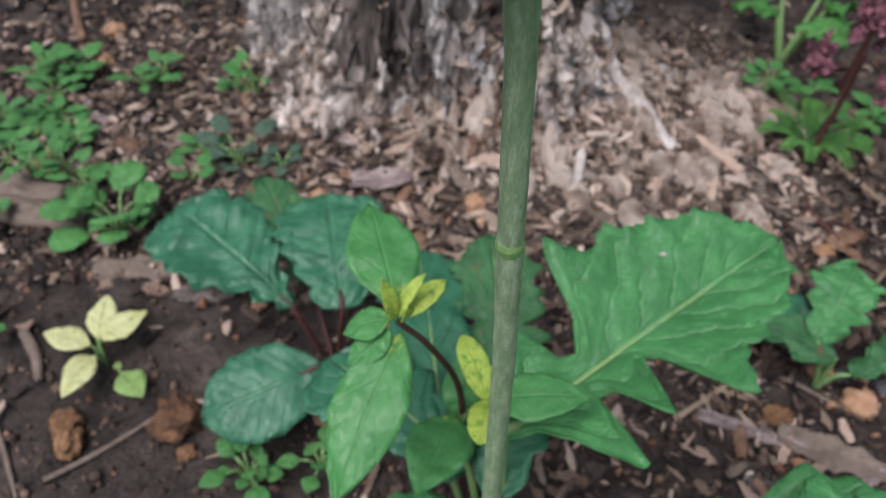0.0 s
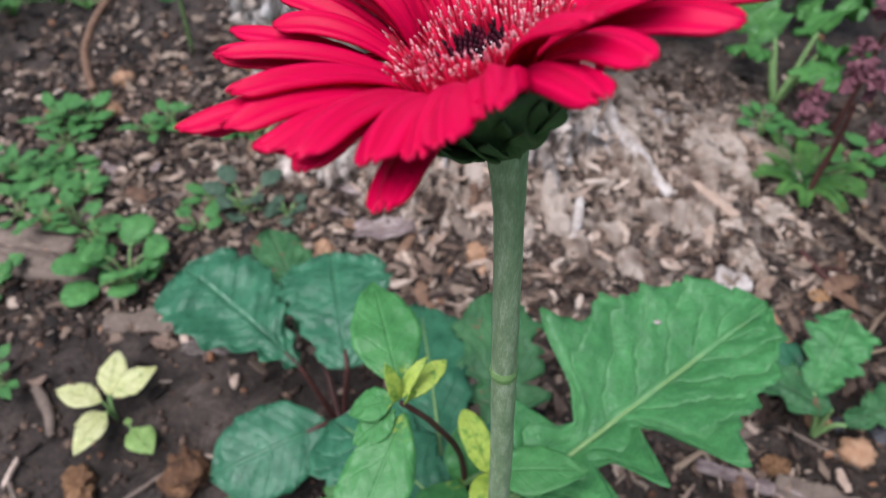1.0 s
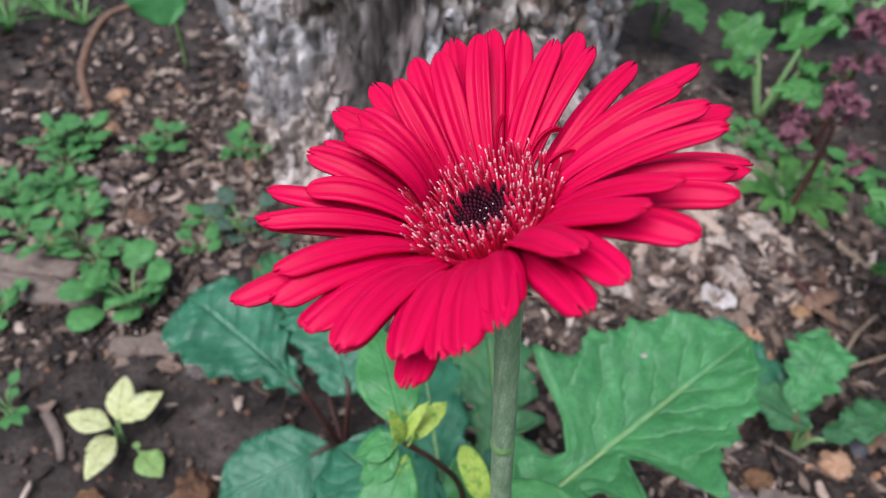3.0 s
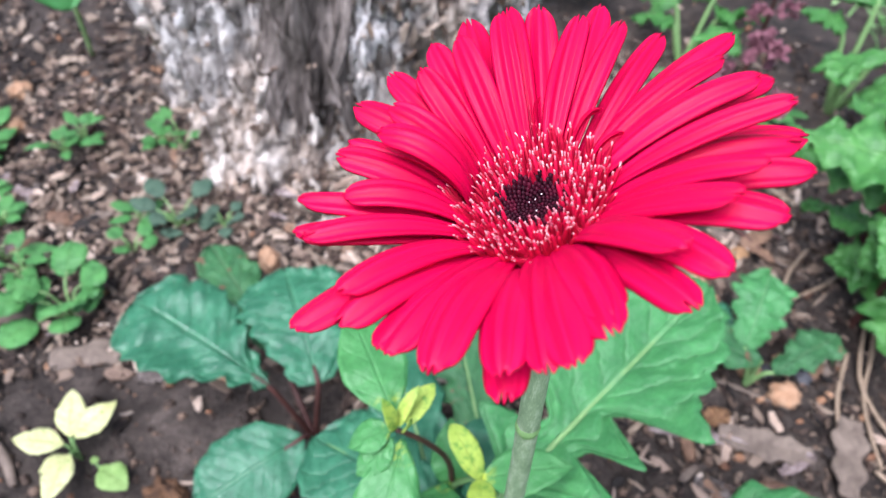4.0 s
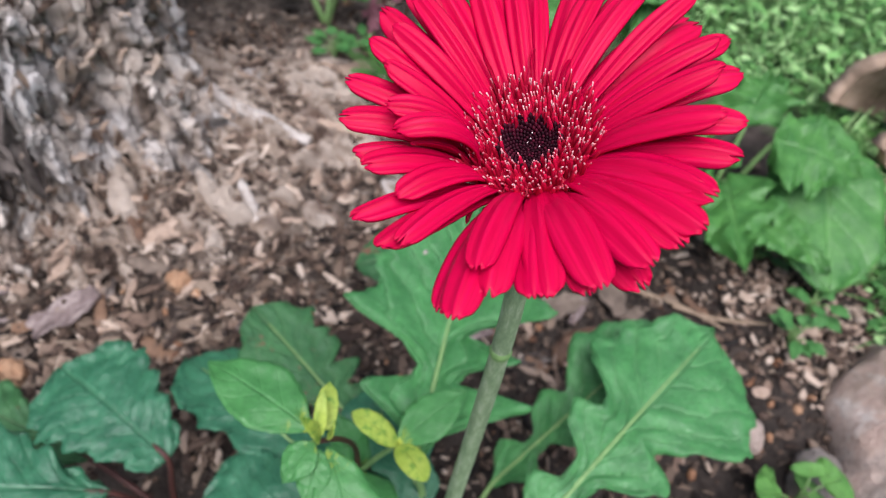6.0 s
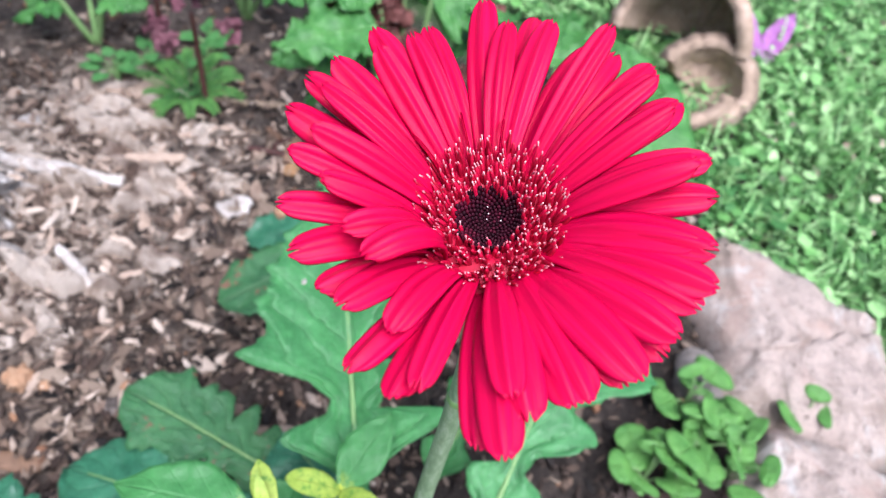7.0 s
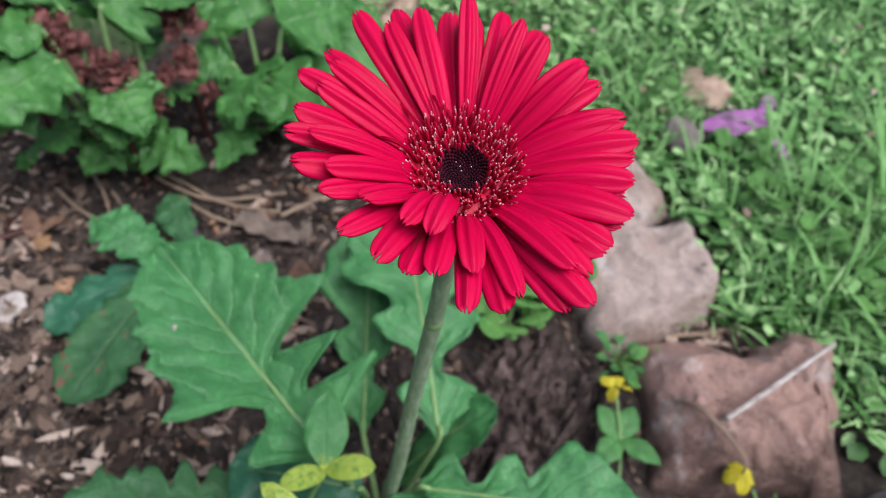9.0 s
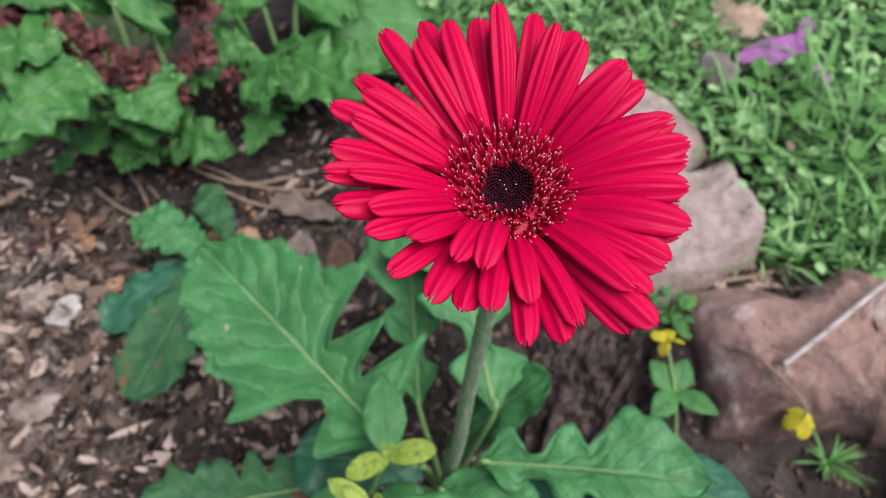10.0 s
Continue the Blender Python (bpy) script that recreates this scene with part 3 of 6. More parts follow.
def build_stump():
    cx, cy = -0.018, 0.715
    base = thing("tree_stump", (cx, cy, 0.0), "rotting grey-brown tree stump with flaking fibrous wood", "tree stump")
    na, nz, top = 640, 150, 0.42

    def radius(a, z):
        d = Vector((math.cos(a), math.sin(a), 0))
        r = 0.180 + 0.020 * noise.noise(d * 1.4) + 0.030 * noise.noise(d * 3.1 + Vector((0, 0, z * 0.8)))
        flare = math.exp(-max(z, 0) / 0.055)
        root = 0.055 * max(0, math.cos(2.2 * (a + radians(118)))) ** 4 + 0.075 * math.exp(-((a + radians(58)) / 0.42) ** 2) + 0.03 * max(0, math.sin(a * 3 + 1)) ** 2
        r += flare * root + 0.03 * math.exp(-((a + radians(60)) / 0.5) ** 2) * math.exp(-z / 0.16)
        # fluted, fibrous faces
        g = noise.noise(Vector((math.cos(a) * 9, math.sin(a) * 9, z * 5)))
        r += 0.024 * g + 0.010 * noise.noise(Vector((math.cos(a) * 24, math.sin(a) * 24, z * 9)))
        r += 0.006 * noise.noise(Vector((math.cos(a) * 60, math.sin(a) * 60, z * 26))) + 0.0045 * noise.noise(Vector((math.cos(a) * 130, math.sin(a) * 130, z * 60)))
        r -= 0.075 * max(0, noise.noise(Vector((math.cos(a) * 6 + 4, math.sin(a) * 6, z * 11))) - 0.15)
        return r
    verts, faces = [], []
    for k in range(nz + 1):
        for i in range(na):
            a = -math.pi + i / na * math.tau
            h = top + 0.05 * noise.noise(Vector((math.cos(a) * 3, math.sin(a) * 3, 5))) + 0.02 * noise.noise(Vector((math.cos(a) * 20, math.sin(a) * 20, 9)))
            z = -0.02 + (h + 0.02) * (k / nz) ** 1.25
            r = radius(a, z)
            if -2.9 < a < -0.1:
                h1, tone, gap = plates(a * 0.18 / 0.011, z / 0.040, 2.0)
                h2, tone2, gap2 = plates(a * 0.18 / 0.0055, z / 0.011, 8.0)
                r += 0.0065 * h1 - 0.009 * (1 - gap) + 0.0022 * h2 - 0.003 * (1 - gap2)
            verts.append((r * math.cos(a), r * math.sin(a), z))
    for k in range(nz):
        for i in range(na):
            j = (i + 1) % na
            faces.append((k * na + i, k * na + j, (k + 1) * na + j, (k + 1) * na + i))
    # hollowed top
    last = nz * na
    ring = last
    for m in range(1, 9):
        start = len(verts)
        for i in range(na):
            x, y, z = verts[last + i]
            s = 1 - m / 9
            verts.append((x * s, y * s, z - 0.06 * (1 - s) + 0.02 * noise.noise(Vector((x * s * 30, y * s * 30, 1)))))
        for i in range(na):
            j = (i + 1) % na
            faces.append((ring + i, ring + j, start + j, start + i))
        ring = start
    faces.append(tuple(ring + i for i in range(na)))
    solid("trunk", verts, faces, WOOD, base)
    # crumbling fibres standing on the rotten front
    rng = random.Random(3)
    sv, sf = [], []
    for k in range(420):
        a = rng.gauss(-1.15, 0.45) if k % 4 else rng.uniform(-2.9, -0.2)
        z = 0.34 * rng.random() ** 1.4
        r = radius(a, z) + 0.001
        shard(sv, sf, Vector((r * math.cos(a), r * math.sin(a), z)), None, rng.uniform(0.004, 0.014), rng.uniform(0.0018, 0.0055), rng.uniform(0.0008, 0.0025), a + rng.gauss(0, 0.7), rng.gauss(-1.15, 0.45), rng.gauss(0, 0.25), rng)
    tagged(solid("fibre_crust", sv, sf, CHIP, base, "flaking pale wood fibres", smooth=False), kind="stuff")
    # plates of dark bark left on the trunk
    for a0, a1, z0, z1, lift, seed in ((-1.98, -1.62, 0.088, 0.40, 0.012, 1), (-1.70, -1.54, 0.095, 0.38, 0.014, 3)):
        pv, pf = [], []
        nu, nw = 26, 46
        for layer in (lift, lift - 0.009):
            for k in range(nw + 1):
                for i in range(nu + 1):
                    u, w = i / nu, k / nw
                    edge = 0.07 * noise.noise(Vector((w * 5, seed * 3.0, u * 2))) + 0.035 * noise.noise(Vector((w * 17, seed * 3.0, u * 3)))
                    a = a0 + (a1 - a0) * u + edge
                    z = z0 + (z1 - z0) * w + (0.06 * noise.noise(Vector((u * 4, seed * 5.0, 0))) + 0.02 * noise.noise(Vector((u * 11, seed * 5.0, 2)))) * (1 - w)
                    r = radius(a, z) * 0.5 + 0.5 * radius((a0 + a1) / 2, z) + layer + 0.007 * noise.noise(Vector((u * 7, w * 5, seed))) + 0.006 * noise.noise(Vector((u * 22, w * 7, seed))) + 0.003 * noise.noise(Vector((u * 50, w * 16, seed)))
                    r -= 0.012 * (abs(u - 0.5) * 2) ** 4
                    pv.append((r * math.cos(a), r * math.sin(a), z))
        off = (nu + 1) * (nw + 1)
        for k in range(nw):
            for i in range(nu):
                a_, b_, c_, d_ = k * (nu + 1) + i, k * (nu + 1) + i + 1, (k + 1) * (nu + 1) + i + 1, (k + 1) * (nu + 1) + i
                pf += [(a_, b_, c_, d_), (off + d_, off + c_, off + b_, off + a_)]
        rim = [i for i in range(nu + 1)] + [k * (nu + 1) + nu for k in range(1, nw + 1)] + [nw * (nu + 1) + i for i in range(nu - 1, -1, -1)] + [k * (nu + 1) for k in range(nw - 1, 0, -1)]
        pf += [(b_, off + b_, off + a_, a_) for a_, b_ in zip(rim, rim[1:] + rim[:1])]
        solid("bark", pv, pf, BARK, base, "dark flaking bark")


build_stump()


# ---- loose ground cover, too many to count ----
def clear_of_stump(x, y):
    return math.hypot(x + 0.018, y - 0.715) > 0.165


def scatter_chips(name, mat, count, centre, spread, sizes, label, seed, lift=0.0, stand=0.25, slim=(0.18, 0.6)):
    rng = random.Random(seed)
    verts, faces = [], []
    while count:
        x, y = rng.gauss(centre[0], spread[0]), rng.gauss(centre[1], spread[1])
        if not (-0.65 < x < 0.7 and -0.15 < y < 0.95) or not clear_of_stump(x, y) or 0.62 * x - y > 0.30:
            continue
        if x < -0.04 and y < 0.34 and rng.random() < 0.93:
            continue
        if mat is CHIP and x > 0.22 and y < 0.40 and name != "pale_litter":
            continue
        if mat is DARKCHIP and math.hypot((x - 0.120) / 0.225, (y - 0.540) / 0.150) < 0.95 and rng.random() < 0.93:
            continue
        count -= 1
        L = sizes[0] + (sizes[1] - sizes[0]) * rng.random() ** 2.8
        W = L * rng.uniform(*slim)
        shard(verts, faces, Vector((x, y, ground_height(x, y) + lift + rng.uniform(0.0, 0.004))), None, L, W, rng.uniform(0.0005, 0.0022), rng.uniform(0, 6.28), rng.gauss(0, stand), rng.gauss(0, 0.12), rng)
    tagged(solid(name, verts, faces, mat, smooth=False), label, "wood chips", kind="stuff")


def build_crust():
    """The slope of crumbled wood below the stump: overlapping flakes, cracks and hollows."""
    x0, x1, y0, y1, step = -0.135, 0.380, 0.365, 0.695, 0.0015
    nx, ny = int((x1 - x0) / step), int((y1 - y0) / step)
    verts, uv = [], []
    for j in range(ny + 1):
        for i in range(nx + 1):
            x, y = x0 + i * step, y0 + j * step
            e = math.hypot((x - 0.120) / 0.225, (y - 0.540) / 0.150) + 0.30 * noise.noise(Vector((x * 16, y * 16, 3)))
            cover = min(max((1.05 - e) / 0.30, 0), 1)
            # flakes hang downhill, away from the trunk
            ang = math.atan2(y - 0.715, x + 0.018)
            rad = math.hypot(x + 0.018, y - 0.715)
            h1, t1, g1 = plates(ang * 0.22 / 0.0125, rad / 0.027, 4.0)
            h2, t2, g2 = plates(x / 0.0075, y / 0.0085, 6.0)
            v = Vector((x, y, 0))
            z = ground_height(x, y) + 0.012 * noise.noise(v * 22) + 0.006 * noise.noise(v * 48)
            z += 0.0062 * h1 - 0.0085 * (1 - g1) + 0.0026 * h2 - 0.0028 * (1 - g2) + 0.0012 * noise.noise(v * 300)
            z += -0.016 + 0.022 * cover
            verts.append((x, y, z))
            uv.append((t1, t2))
    n = nx + 1
    faces = [(j * n + i, j * n + i + 1, (j + 1) * n + i + 1, (j + 1) * n + i) for j in range(ny) for i in range(nx)]
    tagged(solid("wood_crust", verts, faces, CRUST, uv=uv, smooth=False), "slope of crumbling tan rotten wood below the stump", "rotten wood", kind="stuff")


build_crust()
scatter_chips("wood_chips", CHIP, 900, (0.13, 0.54), (0.17, 0.12), (0.0015, 0.007), "pale crumbled wood chips round the stump", 11, 0.002, 0.4, (0.2, 0.6))
scatter_chips("wood_fibres", CHIP, 420, (0.12, 0.54), (0.13, 0.08), (0.005, 0.016), "pale fibrous slivers of rotten wood", 15, 0.003, 0.35, (0.14, 0.35))
scatter_chips("bark_chips", DARKCHIP, 6000, (-0.06, 0.44), (0.22, 0.11), (0.0016, 0.0135), "damp brown bark chips strewn over the soil", 12, 0.0, 0.30, (0.12, 0.55))
scatter_chips("bark_flakes", DARKCHIP, 3400, (0.20, 0.22), (0.16, 0.14), (0.0012, 0.0090), "small brown bark flakes on damp soil", 13, 0.0, 0.30, (0.10, 0.5))
scatter_chips("leaf_litter", CHIP, 1000, (0.07, 0.38), (0.22, 0.14), (0.003, 0.014), "dry brown leaf and bark litter on soil", 14, 0.001, 0.3, (0.12, 0.5))

scatter_chips("bark_litter", DARKCHIP, 1900, (-0.36, 0.66), (0.14, 0.13), (0.002, 0.012), "brown bark litter on bare soil beside the stump", 16, 0.0, 0.3, (0.3, 0.8))
scatter_chips("pale_litter", CHIP, 900, (-0.30, 0.58), (0.18, 0.17), (0.0015, 0.008), "pale wood litter on bare soil beside the stump", 17, 0.001, 0.3, (0.3, 0.8))
scatter_chips("pale_litter", CHIP, 900, (0.41, 0.10), (0.055, 0.06), (0.002, 0.010), "pale litter on soil before the broken pot", 18, 0.001, 0.3, (0.25, 0.7))
scatter_chips("pale_litter", CHIP, 130, (0.152, -0.10), (0.014, 0.04), (0.002, 0.009), "dry litter in the gap between border stones", 19, 0.001, 0.3, (0.2, 0.6))


def scatter_lumps(name, mat, count, box, sizes, label, category, seed, keep=lambda x, y: True):
    rng = random.Random(seed)
    shapes = [lump_mesh((1, rng.uniform(0.7, 1), rng.uniform(0.5, 0.8)), seed + k, 0.35, 1, 1.0, 1.6, 0.1) for k in range(6)]
    verts, faces = [], []
    while count:
        x, y = rng.uniform(box[0], box[1]), rng.uniform(box[2], box[3])
        if not clear_of_stump(x, y) or not keep(x, y):
            continue
        count -= 1
        sv, sf = rng.choice(shapes)
        r = sizes[0] + (sizes[1] - sizes[0]) * rng.random() ** 3
        m = pose(x, y, ground_height(x, y) + r * 0.25, rng.uniform(0, 360), rng.uniform(0, 360), 0) @ Matrix.Scale(r, 4)
        k0 = len(verts)
        verts += [m @ v for v in sv]
        faces += [tuple(k0 + i for i in f) for f in sf]
    tagged(solid(name, verts, faces, mat), label, category, kind="stuff")


bare = lambda x, y: 0.62 * x - y < 0.28
scatter_lumps("soil_crumbs", CRUMB, 11000, (-0.42, 0.5, -0.12, 0.70), (0.0010, 0.0055), "small dark crumbs of soil", "soil", 21, bare)
scatter_lumps("gravel", OCHRE, 650, (-0.5, 0.5, 0.02, 0.80), (0.0012, 0.0055), "small ochre and tan gravel", "gravel", 22, bare)


# ---- leaf outlines (share of length, half width) ----
def scaled(table, w):
    return [(s, x * w) for s, x in table]


TOOTHED = [(0, 0.06), (0.08, 0.30), (0.14, 0.62), (0.18, 0.56), (0.30, 0.96), (0.35, 0.86), (0.48, 1.0), (0.53, 0.84), (0.66, 0.78), (0.70, 0.62), (0.82, 0.46), (0.92, 0.20), (1, 0.02)]
OVATE = [(0, 0.06), (0.08, 0.35), (0.2, 0.72), (0.38, 1.0), (0.55, 0.95), (0.72, 0.72), (0.86, 0.42), (0.95, 0.18), (1, 0.02)]
ROUND = [(0, 0.10), (0.06, 0.40), (0.18, 0.72), (0.35, 0.95), (0.55, 1.0), (0.75, 0.90), (0.88, 0.66), (0.96, 0.35), (1, 0.05)]
STRAP = [(0, 0.5), (0.2, 0.9), (0.5, 1.0), (0.8, 0.7), (1, 0.03)]


def rounded(table, n=72):
    """The outline with its corners eased."""
    out = []
    for i in range(n + 1):
        s = i / n
        for (a, x), (b, y) in zip(table, table[1:]):
            if s <= b:
                k = (s - a) / (b - a)
                k = 0.35 * k + 0.65 * k * k * (3 - 2 * k)
                out.append((s, x + (y - x) * k))
                break
    return out


def lobed(w, pairs=4, depth=0.45, peak=0.68, seed=0, jag=1.0):
    """A gerbera blade: a broad end lobe and ever deeper cut side lobes towards the stalk."""
    rng = random.Random(seed)
    sizes = [rng.uniform(0.85, 1.12) for k in range(pairs + 2)]
    out = [(0, 0.05 * w)]
    n = 56
    for i in range(1, n):
        s = i / n
        env = w * (0.40 + 0.60 * min(1, s / peak)) if s < 0.72 else w * max(0.0, 1 - ((s - 0.72) / 0.28) ** 2.2) ** 0.6
        x = s / 0.74 * pairs + 0.12 * math.sin(s * 23 + seed)
        k = int(x)
        f = x - k
        # each lobe swells slowly and ends in a narrow notch
        lobe = math.sin(math.pi * f ** 1.5) ** 0.55 if 0 < f < 1 else 0.0
        cut = depth * max(0.35, 1 - 0.5 * s / 0.74)
        size = sizes[min(k, pairs + 1)]
        wave = 1 + jag * (0.035 * math.sin(s * 61 + seed) + 0.02 * math.sin(s * 113 + 2 * seed))
        out.append((s, max(0.05 * w, env * (1 - cut * (1 - lobe)) * size ** 0.7 * wave) if s < 0.80 else env * wave))
    out.append((1, 0.04 * w))
    return out


SPATULATE = [(0, 0.05), (0.05, 0.22), (0.09, 0.15), (0.16, 0.40), (0.22, 0.34), (0.31, 0.62), (0.36, 0.64), (0.46, 0.86), (0.6, 1.0), (0.74, 1.0), (0.86, 0.90), (0.94, 0.70), (0.98, 0.44), (1, 0.08)]


# ---- red gerbera ----
HUB = Vector((0.0050, 0.1423, 0.3564))
AXIS = Vector((-0.35, 0.07, 0.93)).normalized()
FU = (Vector((1, 0, 0)) - AXIS * AXIS.x).normalized()
FV = AXIS.cross(FU)
FOOT = Vector((0.036, 0.154, 0.0))


def head(r, az, h):
    a = radians(az)
    return HUB - FOOT + (FU * math.cos(a) + FV * math.sin(a)) * r + AXIS * h


def petal(parent, az, length, rise, fall, width, start, height, twist, seed, notch=True):
    """One ray petal: rises from the disc's rim, then bends down to a toothed tip; ribbed along, with rolled edges."""
    rng = random.Random(seed)
    ns, nv = 32, 8
    pts, uv, low = [], [], []
    r, h = start, height
    a = radians(az)
    out = FU * math.cos(a) + FV * math.sin(a)
    tan = -FU * math.sin(a) + FV * math.cos(a)
    bow = rng.uniform(-0.06, 0.06)
    tooth = rng.choice((0.0006, 0.0012, 0.0018, 0.0026)) if notch else 0.0
    phase, gap_at, gap_w = rng.uniform(0, 6.28), rng.uniform(-0.42, 0.42), rng.uniform(0.10, 0.17)
    lean, crown = rng.uniform(-0.4, 0.4), rng.uniform(0.7, 1.35)
    roll = radians(twist)
    prof = [(0, 0.46), (0.15, 0.66), (0.35, 0.87), (0.52, 0.98), (0.64, 1.0), (0.76, 0.96), (0.85, 0.91), (0.92, 0.82), (0.965, 0.69), (0.988, 0.57), (1, 0.44)]
    base = HUB - FOOT
    for i in range(ns + 1):
        s = i / ns
        e = radians(rise + (fall - rise) * s ** 1.4)
        step = length / ns if i else 0
        r += math.cos(e) * step
        h += math.sin(e) * step
        nrm = AXIS * math.cos(e) - out * math.sin(e)
        w = interp(prof, s) * width
        tw = roll * s
        side = tan * math.cos(tw) + nrm * math.sin(tw)
        up = nrm * math.cos(tw) - tan * math.sin(tw)
        mid = base + out * r + AXIS * h + tan * (bow * length * s * s)
        dirn = out * math.cos(e) + AXIS * math.sin(e)
        end = max(0.0, (s - 0.78) / 0.22) ** 2
        for j in range(2 * nv + 1):
            v = j / nv - 1
            groove = (0.00032 * math.cos(v * 6.9 + lean) + 0.00004 * math.cos(v * 16.0 + phase)) * min(1, s * 4) * (w / width) ** 1.5
            rib = groove - crown * 175.0 * (v * w) ** 2 * (0.55 + 0.45 * s)
            teeth = math.exp(-((v - gap_at) / gap_w) ** 2) + 0.6 * math.exp(-((v - gap_at + (0.55 if gap_at > 0 else -0.55)) / gap_w) ** 2)
            cut = -end * (0.0010 * v * v + tooth * teeth)
            p = mid + side * (w * v) + up * rib + dirn * cut
            pts.append(p)
            low.append(p - up * 0.0004)
            uv.append((s, 0.5 + 0.5 * v))
    m = 2 * nv + 1
    k0 = len(pts)
    faces = []
    for i in range(ns):
        for j in range(m - 1):
            q = (i * m + j, (i + 1) * m + j, (i + 1) * m + j + 1, i * m + j + 1)
            faces += [q, tuple(k0 + x for x in reversed(q))]
    rim = [i * m for i in range(ns + 1)] + [ns * m + j for j in range(1, m)] + [i * m + m - 1 for i in range(ns - 1, -1, -1)]
    faces += [(a_, k0 + a_, k0 + b_, b_) for a_, b_ in zip(rim, rim[1:])]
    return solid("petal", pts + low, faces, PETAL, parent, uv=uv + uv)


def lathe(profile, sides, centre, axis_u, axis_v, axis_w):
    verts, faces = [], []
    for r, h in profile:
        for j in range(sides):
            a = j / sides * math.tau
            verts.append(centre + (axis_u * math.cos(a) + axis_v * math.sin(a)) * r + axis_w * h)
    for k in range(len(profile) - 1):
        for j in range(sides):
            b = (j + 1) % sides
            faces.append((k * sides + j, k * sides + b, (k + 1) * sides + b, (k + 1) * sides + j))
    return verts, faces


def rise_at(a):
    """The angle by which the bloom's outline lifts out of its plane, round the head."""
    return 16.7 - 7.0 * math.cos(a) + 4.0 * math.sin(a) - 4.5 * math.cos(2 * a) - 5.1 * math.sin(2 * a) - 1.7 * math.cos(3 * a) - 0.4 * math.sin(3 * a)


def reach_at(a):
    return 0.0371 + 0.0023 * math.cos(a) + 0.0012 * math.cos(2 * a) + 0.0020 * math.sin(2 * a)


def aimed(cup, az, share, extra, arc, width, start, height, twist, seed):
    """A petal from the disc's rim to the bloom's outline."""
    a = radians(az)
    e, L = radians(rise_at(a) + extra), reach_at(a) * share
    spanning(cup, az, L * math.cos(e), L * math.sin(e) - 0.003, arc, width, start, height, twist, seed)


def spanning(cup, az, reach, lift, arc, width, start, height, twist, seed):
    """An arched petal whose tip lies at the given reach from the axis and lift over the hub."""
    dr, dh = reach - start, lift - height
    chord = math.degrees(math.atan2(dh, dr))
    petal(cup, az, math.hypot(dr, dh) * (1 + (arc / 57.3) ** 2 / 5), chord + arc, chord - arc * 1.15, width * 0.91, start, height, twist, seed)


